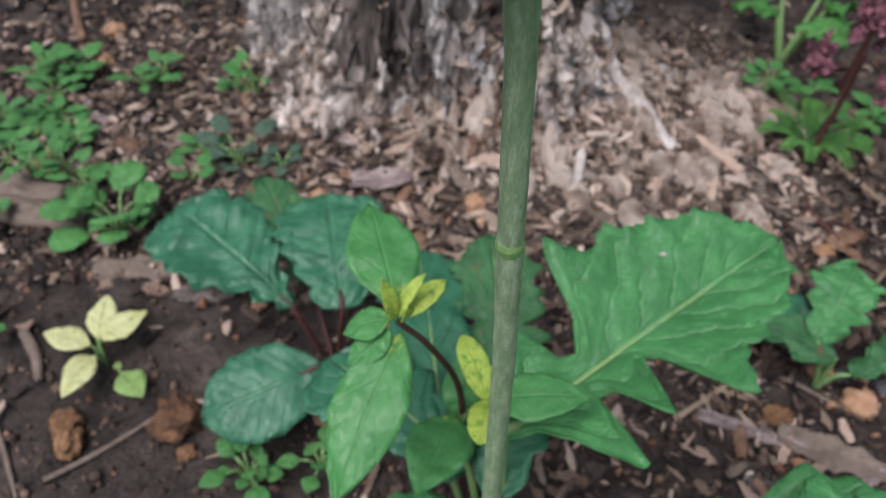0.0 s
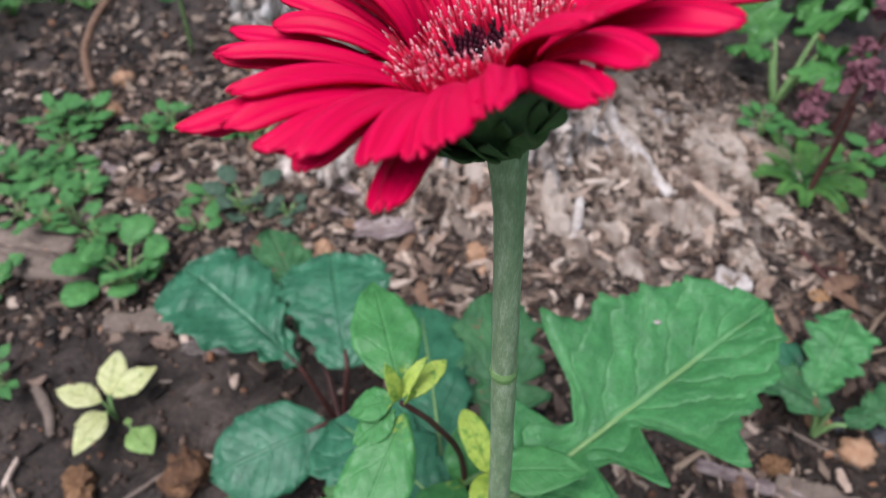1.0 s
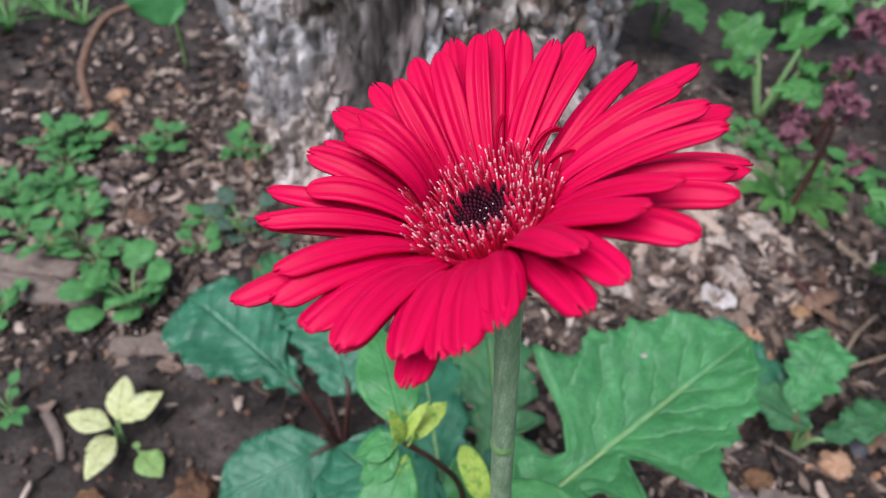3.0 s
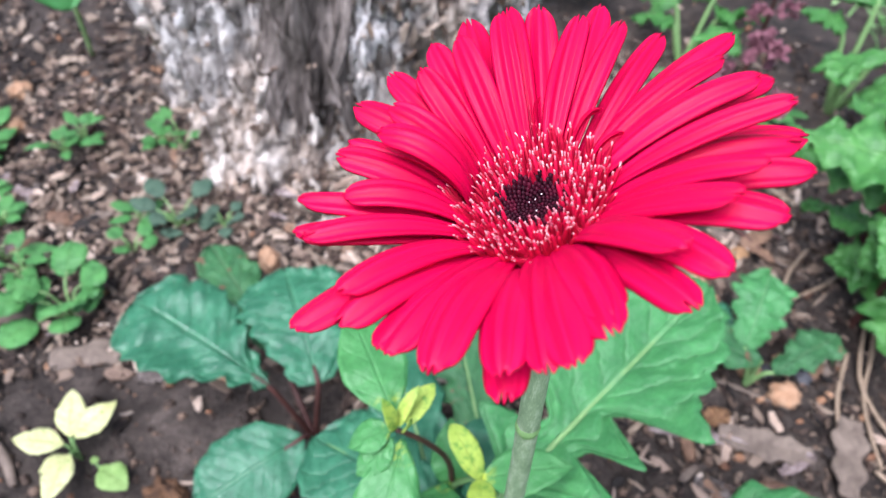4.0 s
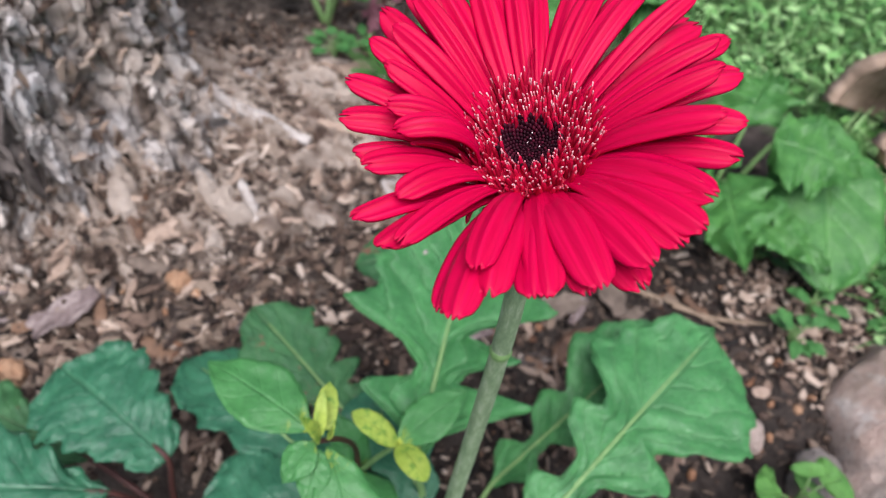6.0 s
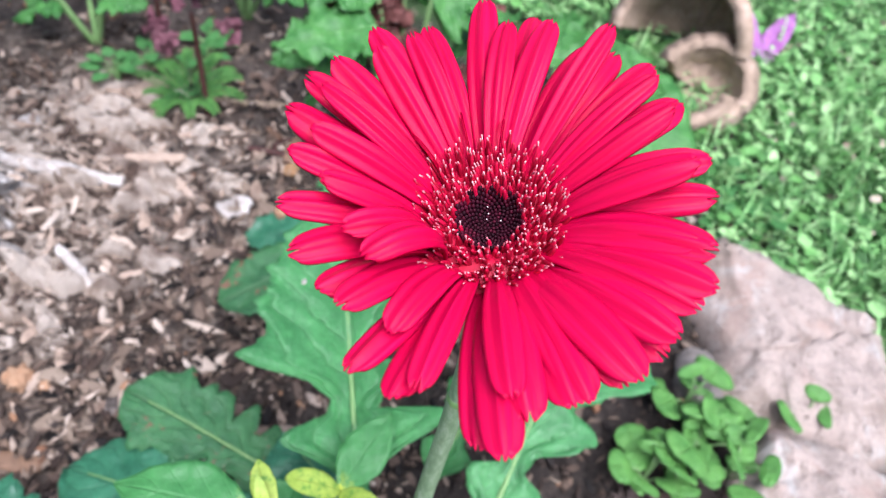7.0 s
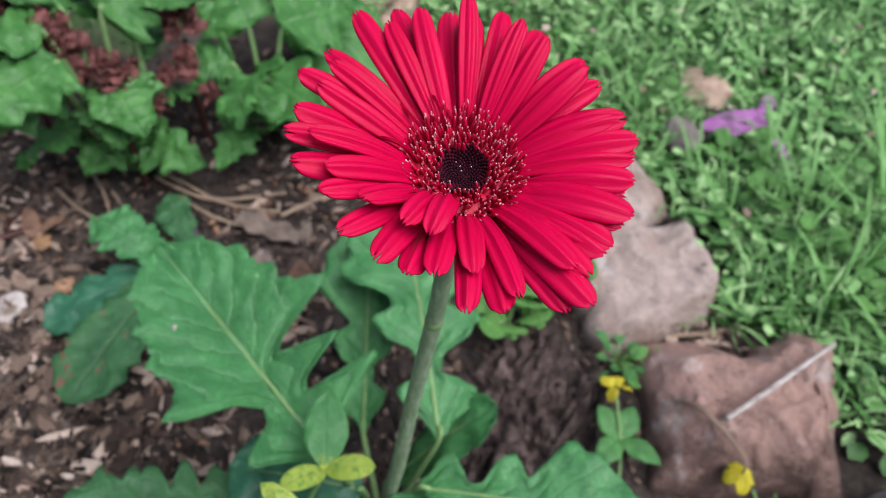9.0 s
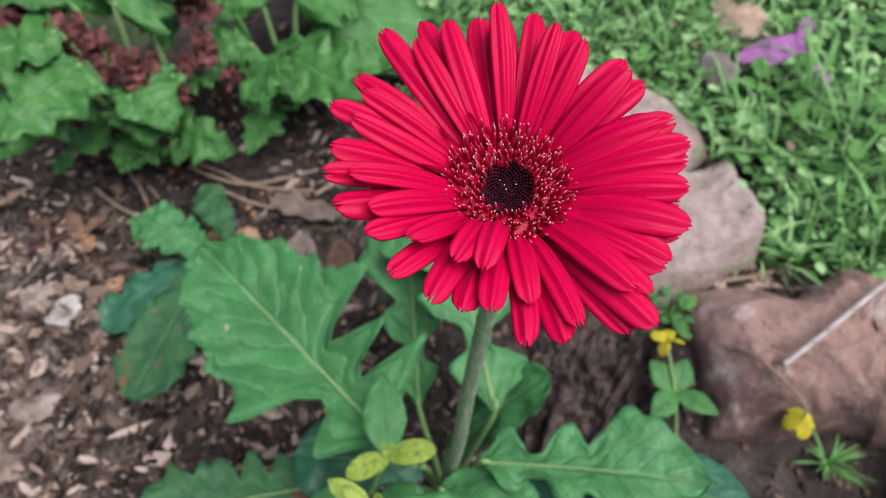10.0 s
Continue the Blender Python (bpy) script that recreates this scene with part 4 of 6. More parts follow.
def build_gerbera():
    plant = thing("gerbera_plant", FOOT, "tall red gerbera in full bloom above lobed green leaves", "gerbera")
    stem_top = HUB - AXIS * 0.016
    stem = tube("stem", STEM, plant, [FOOT + Vector((0, 0, -0.01)), (0.031, 0.1535, 0.06), (0.0235, 0.1490, 0.14), (0.0195, 0.1452, 0.22), (0.0152, 0.1418, 0.285), (0.0125, 0.1412, 0.325), stem_top],
                [0.0042, 0.0038, 0.0034, 0.0030, 0.0027, 0.0026, 0.0036], 20, "hairy grey-green stem", FOOT, 0.05, 14)
    tube("node", PETIOLE, stem, [(0.0157, 0.1420, 0.2770), (0.0155, 0.1420, 0.2790), (0.0153, 0.1420, 0.2806)], [0.0027, 0.0031, 0.0027], 16, "pale ring scar", FOOT)
    # the cup under the bloom carries petals, florets and bracts
    v, f = lathe([(0.0035, -0.018), (0.0060, -0.0155), (0.0088, -0.0115), (0.0108, -0.0068), (0.0112, -0.0046), (0.0100, -0.0046), (0.0001, -0.0050)], 32, HUB - FOOT, FU, FV, AXIS)
    cup = solid("flower_head", v, f, BRACT, plant, "large red daisy bloom with a dark centre")
    v, f = lathe([(0.0124, -0.0034), (0.0108, -0.0022), (0.0082, -0.0016), (0.0054, -0.0022), (0.0047, -0.0034)], 40, HUB - FOOT, FU, FV, AXIS)
    solid("floret_bed", v, f, FILAMENT, cup, "crimson floret bed")
    v, f = lathe([(0.0062, -0.0028), (0.0046, -0.0036), (0.0030, -0.0042), (0.0001, -0.0044)], 32, HUB - FOOT, FU, FV, AXIS)
    solid("disc", v, f, DISC, cup, "dark maroon hollow centre")
    rng = random.Random(5)
    for k in range(26):
        az = k * 360 / 26 + rng.uniform(-4, 4)
        low = k % 2
        b0, b1 = head(0.0048 + 0.0025 * low, az, -0.0165 + 0.003 * low), head(0.0118 + 0.0012 * low, az, -0.0062 - 0.002 * low)
        blade("bract", BRACT, cup, b0, b1, scaled(STRAP, 0.0021), arch=-0.0015, ns=8, nv=2, thick=0.0004)
    # outer ring, then a looser ring on top of it
    for k in range(27):
        az = k * 13.333 + rng.uniform(-2.5, 2.5)
        front = math.exp(-(((az + 118 + 180) % 360 - 180) / 42) ** 2)
        curl = math.exp(-(((az - 152 + 180) % 360 - 180) / 26) ** 2)
        droop = math.exp(-(((az + 4 + 180) % 360 - 180) / 24) ** 2)
        hang = math.exp(-(((az + 48 + 180) % 360 - 180) / 24) ** 2)
        dip = math.exp(-(((az + 131 + 180) % 360 - 180) / 17) ** 2)
        aimed(cup, az, 1.03 + 0.01 * front - 0.05 * curl - 0.10 * dip - 0.06 * hang - 0.04 * droop + rng.uniform(-0.05, 0.04), rng.uniform(-4, 2) - 3 * front + 5 * dip - 5 * hang - 3 * droop, 16 + 13 * front + 8 * curl + 10 * droop + 12 * hang + rng.uniform(-4, 6), rng.uniform(0.0029, 0.0037) + 0.0007 * front, 0.0100, -0.0042 - 0.0010 * (k % 2), rng.uniform(-10, 10), 100 + k)
    for k, (az, reach, rise) in enumerate(((-110, 0.0352, -0.0008), (-153, 0.0400, 0.0085))):
        spanning(cup, az, reach, rise, 22, 0.0038, 0.0100, -0.0054, rng.uniform(-8, 8), 150 + k)
    for k in range(20):
        az = k * 18.0 + 8 + rng.uniform(-5, 5)
        front = math.exp(-(((az + 100 + 180) % 360 - 180) / 42) ** 2)
        curl = math.exp(-(((az - 152 + 180) % 360 - 180) / 24) ** 2)
        aimed(cup, az, 0.97 - 0.13 * curl + 0.03 * front + rng.uniform(-0.08, 0.03), 5 + rng.uniform(-3, 4) - 5 * front, 17 + 8 * front + 32 * curl + rng.uniform(-4, 6), rng.uniform(0.0025, 0.0033) + 0.0007 * front, 0.0096, -0.0024, rng.uniform(-12, 12), 200 + k)
    for k, (az, L, r0, r1, w) in enumerate(((150, 0.016, 70, 20, 0.0012), (118, 0.018, 80, -10, 0.0010), (95, 0.014, 75, -60, 0.0008), (70, 0.013, 80, -30, 0.0007), (40, 0.013, 60, -50, 0.0007), (-42, 0.014, 55, -110, 0.0013), (172, 0.012, 50, -60, 0.0010), (15, 0.010, 70, -40, 0.0007), (-170, 0.012, 45, -70, 0.0008))):
        petal(cup, az, L * 0.85, r0, r1, w * 0.42, 0.0108 if k != 5 else 0.0126, -0.001, 8, 300 + k, False)
    # florets: red tubes with pale tips round a dark hollow of closed buds
    fv, ff, av, af = [], [], [], []

    def prong(vs, fs, p, d, length, r0, r1, sides=5):
        x = d.orthogonal().normalized()
        y = d.cross(x)
        k0 = len(vs)
        for s, r in ((0, r0), (0.6, (r0 + r1) / 2), (0.9, r1), (1, r1 * 0.35)):
            for j in range(sides):
                a = j / sides * math.tau
                vs.append(p + d * (length * s) + (x * math.cos(a) + y * math.sin(a)) * r)
        for s in range(3):
            for j in range(sides):
                b = (j + 1) % sides
                fs.append((k0 + s * sides + j, k0 + s * sides + b, k0 + (s + 1) * sides + b, k0 + (s + 1) * sides + j))
        fs.append(tuple(k0 + 3 * sides + j for j in range(sides)))
    for k in range(450):
        t = (k + 0.5) / 450
        r = math.sqrt(0.0051 ** 2 + t * (0.0117 ** 2 - 0.0051 ** 2)) + rng.uniform(-0.0006, 0.0006)
        az = k * 137.508 + rng.uniform(-6, 6)
        p = head(r, az, -0.0022)
        a = radians(az + rng.uniform(-25, 25))
        lean = rng.uniform(0.0, 0.45) + 0.35 * (t - 0.4)
        d = (AXIS + (FU * math.cos(a) + FV * math.sin(a)) * lean).normalized()
        L = rng.uniform(0.0028, 0.0052) * (0.65 + 0.45 * t)
        prong(fv, ff, p, d, L, 0.00052, 0.00028)
        if rng.random() < 0.88:
            a2 = rng.uniform(0, 6.28)
            d2 = (d + (FU * math.cos(a2) + FV * math.sin(a2)) * 0.25).normalized()
            prong(av, af, p + d * (L * 0.9), d2, rng.uniform(0.0007, 0.0014), 0.00012, 0.00017)
    tagged(solid("floret_ring", fv, ff, FILAMENT, cup, "ring of red tubular florets"), kind="stuff")
    tagged(solid("anther_ring", av, af, ANTHER, cup, "pale pink floret tips"), kind="stuff")
    bv, bf = [], []
    sv, sf = lump_mesh((1, 1, 1.3), 3, 0.1, 1)
    for k in range(260):
        t = (k + 0.5) / 260
        r = 0.0057 * math.sqrt(t)
        p = head(r, k * 137.508, -0.0034 + 0.0026 * t * t)
        rad = 0.00031 + 0.00015 * t
        k0 = len(bv)
        bv += [p + (FU * q.x + FV * q.y + AXIS * q.z * (0.8 + t)) * rad for q in sv]
        bf += [tuple(k0 + i for i in q) for q in sf]
    tagged(solid("bud_disc", bv, bf, DISC, cup, "dark maroon closed buds"), kind="stuff")
    pv, pf = [], []
    for k in range(4):
        p = head(rng.uniform(0.0, 0.0035), rng.uniform(0, 360), -0.0016)
        k0 = len(pv)
        pv += [p + q * 0.00014 for q in sv]
        pf += [tuple(k0 + i for i in q) for q in sf]
    tagged(solid("pollen", pv, pf, POLLEN, cup, "white pollen grains"), kind="stuff")
    # foliage of the rosette
    left = [(0, .003), (.05, .005), (.10, .017), (.14, .030), (.16, .033), (.19, .028), (.24, .013), (.29, .010), (.335, .020), (.37, .045), (.39, .051), (.43, .042), (.49, .037), (.54, .041), (.57, .043), (.61, .037), (.67, .036), (.71, .038), (.75, .031), (.81, .029), (.84, .030), (.88, .022), (.93, .014), (.95, .015), (1, .002)]
    right = [(0, .003), (.07, .008), (.12, .022), (.18, .044), (.20, .046), (.225, .030), (.25, .012), (.28, .014), (.31, .032), (.33, .039), (.36, .026), (.40, .011), (.43, .018), (.48, .046), (.50, .050), (.55, .039), (.60, .033), (.65, .036), (.69, .030), (.74, .030), (.78, .031), (.82, .024), (.88, .018), (.91, .020), (.95, .010), (1, .002)]
    def leaf(base, tip, l, r=None, mat=GERBERA, foot=None, label="", bend=0.0, stalk=PETIOLE, thick=0.0022, **kw):
        ob = blade("leaf", mat, plant, base, tip, l, r, origin=FOOT, label=label, pucker=0.0034, **kw)
        base = Vector(base)
        start = Vector(foot) if foot else FOOT + Vector((0, 0, 0.004))
        mid = (base + start) / 2 + Vector((0, 0, bend))
        tipw = base + (Vector(tip) - base) * 0.06
        tube("leaf_stalk", stalk, ob, [start, mid, base, tipw], [thick * 1.1, thick * 0.9, thick * 0.7, thick * 0.5], 8, "", FOOT)
        span = Vector(tip) - base
        up = span.cross(UP).normalized().cross(span).normalized()
        knee = (base + Vector(tip)) / 2 + up * kw.get("arch", 0.0)
        rib = min(0.0015, 0.009 * span.length)
        tube("midrib", stalk, ob, [bezier(base, knee, Vector(tip), 0.9 * i / 9) + up * 0.0001 for i in range(10)], [rib, rib * 0.8, rib * 0.5, rib * 0.25], 8, "pale midrib" if stalk is PETIOLE else "", FOOT, 0.0, 3)
        return ob
    leaf((0.030, 0.178, 0.130), (0.152, 0.264, 0.158), left, right, arch=0.005, cup=0.50, ruffle=0.0055, ns=120, nv=9, seed=2, teeth=0.02, teeth_n=23, label="broad lobed light green leaf with a pale midrib", bend=0.01)
    end_right = [(0, .003), (.04, .008), (.10, .022), (.15, .026), (.19, .018), (.22, .007), (.28, .009), (.34, .026), (.41, .035), (.45, .028), (.48, .017), (.55, .030), (.62, .048), (.68, .052), (.73, .045), (.80, .044), (.86, .032), (.93, .024), (1, .001)]
    end_left = [(0, .003), (.06, .007), (.13, .018), (.18, .021), (.22, .008), (.30, .008), (.37, .024), (.44, .029), (.48, .016), (.52, .018), (.60, .038), (.66, .045), (.72, .036), (.79, .037), (.86, .026), (.93, .020), (1, .001)]
    leaf((0.052, 0.122, 0.098), (0.208, 0.128, 0.128), rounded(end_left), rounded(end_right), GERBERA, arch=0.020, ruffle=0.006, ns=76, nv=8, seed=5, teeth=0.02, teeth_n=21, label="lobed green leaf arching over the soil")
    leaf((0.080, 0.162, 0.052), (0.198, 0.146, 0.122), scaled(rounded(end_right), 0.62), scaled(rounded(end_left), 0.66), GERBERA, arch=0.012, ruffle=0.005, ns=66, nv=7, seed=6)
    leaf((0.022, 0.138, 0.112), (-0.014, 0.034, 0.128), scaled(rounded(end_right), 0.66), scaled(rounded(end_left), 0.74), GERBERA, arch=0.010, ruffle=0.006, ns=60, nv=7, seed=8)
    leaf((0.026, 0.120, 0.060), (-0.022, 0.005, 0.098), lobed(0.024, 4, 0.4, seed=21), None, GERBERA_DARK, arch=0.014, ruffle=0.004, ns=40, nv=6, seed=21)
    leaf((0.016, 0.160, 0.100), (-0.022, 0.118, 0.118), scaled(ROUND, 0.024), None, GERBERA, arch=0.010, ruffle=0.003, seed=9)
    leaf((0.040, 0.190, 0.060), (0.030, 0.318, 0.098), lobed(0.026, 5, 0.85, seed=12, jag=4), lobed(0.028, 5, 0.85, seed=13, jag=4), GERBERA_WORN, arch=0.012, ruffle=0.004, ns=46, nv=7, seed=11, label="worn green leaf with rusty spots")
    leaf((0.018, 0.180, 0.095), (-0.052, 0.240, 0.085), lobed(0.030, 4, 0.4, seed=15), None, GERBERA_DARK, arch=0.014, ruffle=0.004, ns=44, nv=7, seed=14)
    leaf((0.008, 0.190, 0.085), (-0.012, 0.322, 0.080), lobed(0.026, 4, 0.4, seed=16), None, GERBERA_DARK, arch=0.020, ruffle=0.004, ns=44, nv=7, seed=15)
    leaf((0.028, 0.165, 0.100), (0.046, 0.232, 0.105), lobed(0.022, 3, 0.4, seed=17), None, GERBERA_DARK, arch=0.010, ruffle=0.004, seed=17)
    leaf((0.055, 0.150, 0.030), (0.062, 0.090, 0.112), lobed(0.018, 3, 0.5, seed=18), None, GERBERA, arch=0.008, ruffle=0.004, seed=18)
    return plant


build_gerbera()


def build_young_gerbera():
    foot = Vector((-0.058, 0.277, ground_height(-0.058, 0.277)))
    plant = thing("young_gerbera", foot, "young gerbera rosette with dark green leaves on red stalks", "gerbera")

    def leaf(base, tip, l, r=None, mat=GERBERA_DARK, **kw):
        ob = blade("leaf", mat, plant, base, tip, l, r, origin=foot, pucker=0.0036, **kw)
        base = Vector(base)
        tube("leaf_stalk", RED_STALK, ob, [foot, (base + foot) / 2 + Vector((0, 0, 0.004)), base, base + (Vector(tip) - base) * 0.25], [0.0022, 0.0018, 0.0015, 0.0007], 8, "dark red stalk", foot)
    leaf((-0.080, 0.284, 0.068), (-0.158, 0.340, 0.087), rounded(scaled(SPATULATE, 0.034)), rounded(scaled(SPATULATE, 0.034)), teeth=0.05, teeth_n=7, arch=0.012, ruffle=0.007, ns=50, nv=8, seed=31)
    leaf((-0.062, 0.258, 0.050), (-0.122, 0.228, 0.040), scaled(ROUND, 0.026), None, arch=0.008, ruffle=0.004, cup=-0.15, roll=-18, seed=32, teeth=0.03, teeth_n=5)
    leaf((-0.050, 0.275, 0.080), (-0.068, 0.350, 0.092), lobed(0.032, 4, 0.3, 0.6, 34), None, arch=0.014, ruffle=0.005, ns=46, nv=7, seed=33)
    leaf((-0.080, 0.330, 0.030), (-0.128, 0.420, 0.042), lobed(0.020, 3, 0.5, 0.6, 35), None, GERBERA_WORN, arch=0.010, ruffle=0.004, ns=46, nv=7, seed=34)


build_young_gerbera()


# ---- light green weed with yellow mottled shoots ----
def build_weed():
    foot = Vector((0.018, 0.205, 0.004))
    plant = thing("variegated_weed", foot, "light green weed with yellow mottled shoot tips", "weed")
    top = Vector((-0.012, 0.190, 0.186))
    tube("stem", RED_STALK, plant, [foot, (0.016, 0.202, 0.07), (0.012, 0.198, 0.13), (0.000, 0.192, 0.168), top], [0.0018, 0.0016, 0.0014, 0.0012, 0.0010], 8, "reddish stem", foot)

    def leaf(base, tip, w, shape=OVATE, mat=WEED, **kw):
        blade("leaf", mat, plant, base, tip, scaled(shape, w), origin=foot, **kw)
    leaf((-0.013, 0.194, 0.190), (-0.027, 0.242, 0.192), 0.0135, arch=0.006, ruffle=0.002, seed=41)
    leaf((-0.010, 0.187, 0.184), (-0.029, 0.136, 0.160), 0.0128, arch=0.010, ruffle=0.002, seed=42, ns=40)
    leaf((-0.014, 0.190, 0.188), (-0.031, 0.187, 0.182), 0.0070, arch=0.003, ruffle=0.001, seed=43)
    leaf((-0.014, 0.187, 0.186), (-0.028, 0.177, 0.178), 0.0070, arch=0.003, ruffle=0.001, seed=44)
    leaf((-0.009, 0.191, 0.190), (0.004, 0.205, 0.192), 0.0045, STRAP, BUDGREEN, arch=0.002, seed=45)
    leaf((-0.012, 0.190, 0.190), (-0.003, 0.199, 0.202), 0.0026, STRAP, BUDGREEN, arch=0.004, seed=46)
    leaf((-0.013, 0.188, 0.190), (-0.017, 0.193, 0.206), 0.0028, STRAP, BUDGREEN, arch=0.003, seed=47)
    leaf((-0.010, 0.188, 0.190), (-0.008, 0.186, 0.202), 0.0024, STRAP, BUDGREEN, arch=-0.002, seed=48)
    # side shoot with two pale leaves
    shoot = Vector((0.022, 0.182, 0.150))
    tube("side_shoot", PETIOLE, plant, [(0.014, 0.200, 0.10), (0.018, 0.190, 0.13), shoot], [0.0014, 0.0012, 0.001], 8, "", foot)
    leaf(shoot, (0.011, 0.200, 0.166), 0.0058, ROUND, BUDGREEN, arch=0.004, seed=49)
    leaf(shoot, (0.018, 0.160, 0.158), 0.0060, ROUND, BUDGREEN, arch=0.004, seed=50)
    leaf(shoot, (0.059, 0.179, 0.160), 0.0105, OVATE, WEED, arch=0.005, ruffle=0.001, seed=51)
    leaf((0.012, 0.198, 0.110), (-0.004, 0.158, 0.118), 0.0140, arch=0.008, ruffle=0.002, seed=52)
    leaf((0.014, 0.196, 0.105), (0.016, 0.222, 0.128), 0.0100, arch=0.005, ruffle=0.002, seed=53)


build_weed()


# ---- small plants: a foot, and leaves given by direction, reach, height and half width ----
def herb(name, place, label, category, leaves, mat, stalk=PETIOLE, shape=OVATE, group="", seed=0, arch=0.1, thick=0.0008):
    foot = Vector((place[0], place[1], ground_height(place[0], place[1])))
    plant = thing(name, foot, label, category, group)
    for k, (az, reach, h, w, start) in enumerate(leaves):
        a = radians(az)
        d = Vector((math.cos(a), math.sin(a), 0))
        b = d * (reach * start) + Vector((0, 0, h * 0.85))
        t = d * reach + Vector((0, 0, h))
        ob = blade("leaf", mat, plant, b, t, scaled(shape, w), arch=arch * reach, ruffle=w * 0.12, ns=18, nv=3, seed=seed + k, thick=0.0004)
        tube("leaf_stalk", stalk, ob, [(0, 0, -0.002), b * 0.5 + Vector((0, 0, h * 0.25)), b], [thick * 1.2, thick, thick * 0.7], 6)
    return plant


def random_herb(name, place, label, category, count, reach, height, width, mat, seed, shape=OVATE, group="", stalk=PETIOLE, start=0.45):
    rng = random.Random(seed)
    leaves = [(k * 137.5 + rng.uniform(-25, 25), reach * rng.uniform(0.35, 1.0), height * rng.uniform(0.35, 1.0), width * rng.uniform(0.7, 1.1), start) for k in range(count)]
    return herb(name, place, label, category, leaves, mat, stalk, shape, group, seed)


herb("yellow_seedling", (-0.204, 0.282), "pale yellow seedling with green-flecked leaves", "seedling",
     [(96, 0.036, 0.024, 0.0092, 0.12), (42, 0.034, 0.026, 0.0098, 0.12), (170, 0.034, 0.022, 0.0088, 0.12), (258, 0.036, 0.018, 0.0088, 0.12), (215, 0.022, 0.012, 0.006, 0.2)], YELLOW, seed=60)
herb("green_seedling", (-0.190, 0.272), "small yellow-green seedling leaf beside the pale seedling", "seedling", [(318, 0.030, 0.014, 0.0092, 0.15), (120, 0.006, 0.010, 0.0025, 0.2)], PALEGREEN, seed=66)
random_herb("broadleaf_weed", (-0.232, 0.395), "low weed with rounded grey-green leaves", "weed", 14, 0.050, 0.035, 0.0125, SMALLWEED, 70, ROUND)
random_herb("dull_weed", (-0.165, 0.480), "dull blue-green weed among bark litter", "weed", 9, 0.045, 0.03, 0.0105, BLUEWEED, 71)
random_herb("dull_weed", (-0.128, 0.472), "dull grey-green weed beside a bark flake", "weed", 6, 0.026, 0.018, 0.007, BLUEWEED, 72)
random_herb("small_weed", (-0.197, 0.452), "small weed with two rounded light leaves", "weed", 4, 0.032, 0.022, 0.0085, SMALLWEED, 73, ROUND)
random_herb("small_weed", (-0.170, 0.570), "small bright green sprig at the stump", "weed", 5, 0.028, 0.035, 0.006, SMALLWEED, 74)
random_herb("small_weed", (-0.098, 0.212), "small bright green weed with narrow leaves", "weed", 14, 0.030, 0.028, 0.0050, SMALLWEED, 75)
random_herb("small_weed", (-0.060, 0.220), "small green weed under the gerbera leaves", "weed", 9, 0.024, 0.022, 0.0055, SMALLWEED, 76)
random_herb("small_weed", (-0.142, 0.350), "tiny grey-green weed on soil", "weed", 6, 0.018, 0.012, 0.005, BLUEWEED, 77)
random_herb("small_weed", (-0.325, 0.385), "low green weed at the bed's edge", "weed", 8, 0.034, 0.02, 0.009, SMALLWEED, 78)
random_herb("small_weed", (-0.285, 0.300), "thin green weed at the bed's edge", "weed", 7, 0.034, 0.03, 0.005, SMALLWEED, 79)
rng = random.Random(80)
for k in range(23):
    x, y = rng.uniform(-0.41, -0.17), rng.uniform(0.455, 0.61)
    random_herb("creeping_weed", (x, y), "creeping bright green weed with toothed leaves", "weed", rng.randint(5, 9), rng.uniform(0.026, 0.046), rng.uniform(0.012, 0.032), rng.uniform(0.0052, 0.0085), SMALLWEED, 800 + 20 * k, TOOTHED, start=0.3, group="patch of creeping weeds")
for k, (x, y) in enumerate(((-0.315, 0.445), (-0.275, 0.438), (-0.53, 0.80), (-0.50, 0.86), (-0.56, 0.74), (-0.46, 0.90))):
    random_herb("creeping_weed", (x, y), "creeping bright green weed with toothed leaves", "weed", 8, 0.04, 0.03, 0.006, SMALLWEED, 1300 + 20 * k, TOOTHED, start=0.3, group="patch of creeping weeds")
def hanging_leaf():
    foot = Vector((-0.287, 0.748, ground_height(-0.287, 0.748)))
    plant = thing("hanging_leaf_weed", foot, "single large light green leaf hanging beside the stump", "weed")
    top = Vector((-0.262, 0.672, 0.205))
    tube("stalk", PETIOLE, plant, [foot, foot.lerp(top, 0.5) + Vector((0.0, 0.012, 0.05)), top + Vector((0, 0.012, 0.012)), top], [0.0024, 0.002, 0.0016, 0.0012], 8, "", foot)
    blade("leaf", WEED, plant, top, (-0.246, 0.628, 0.112), rounded(scaled(ROUND, 0.031)), arch=0.010, ruffle=0.003, ns=34, nv=6, seed=90, origin=foot)


hanging_leaf()


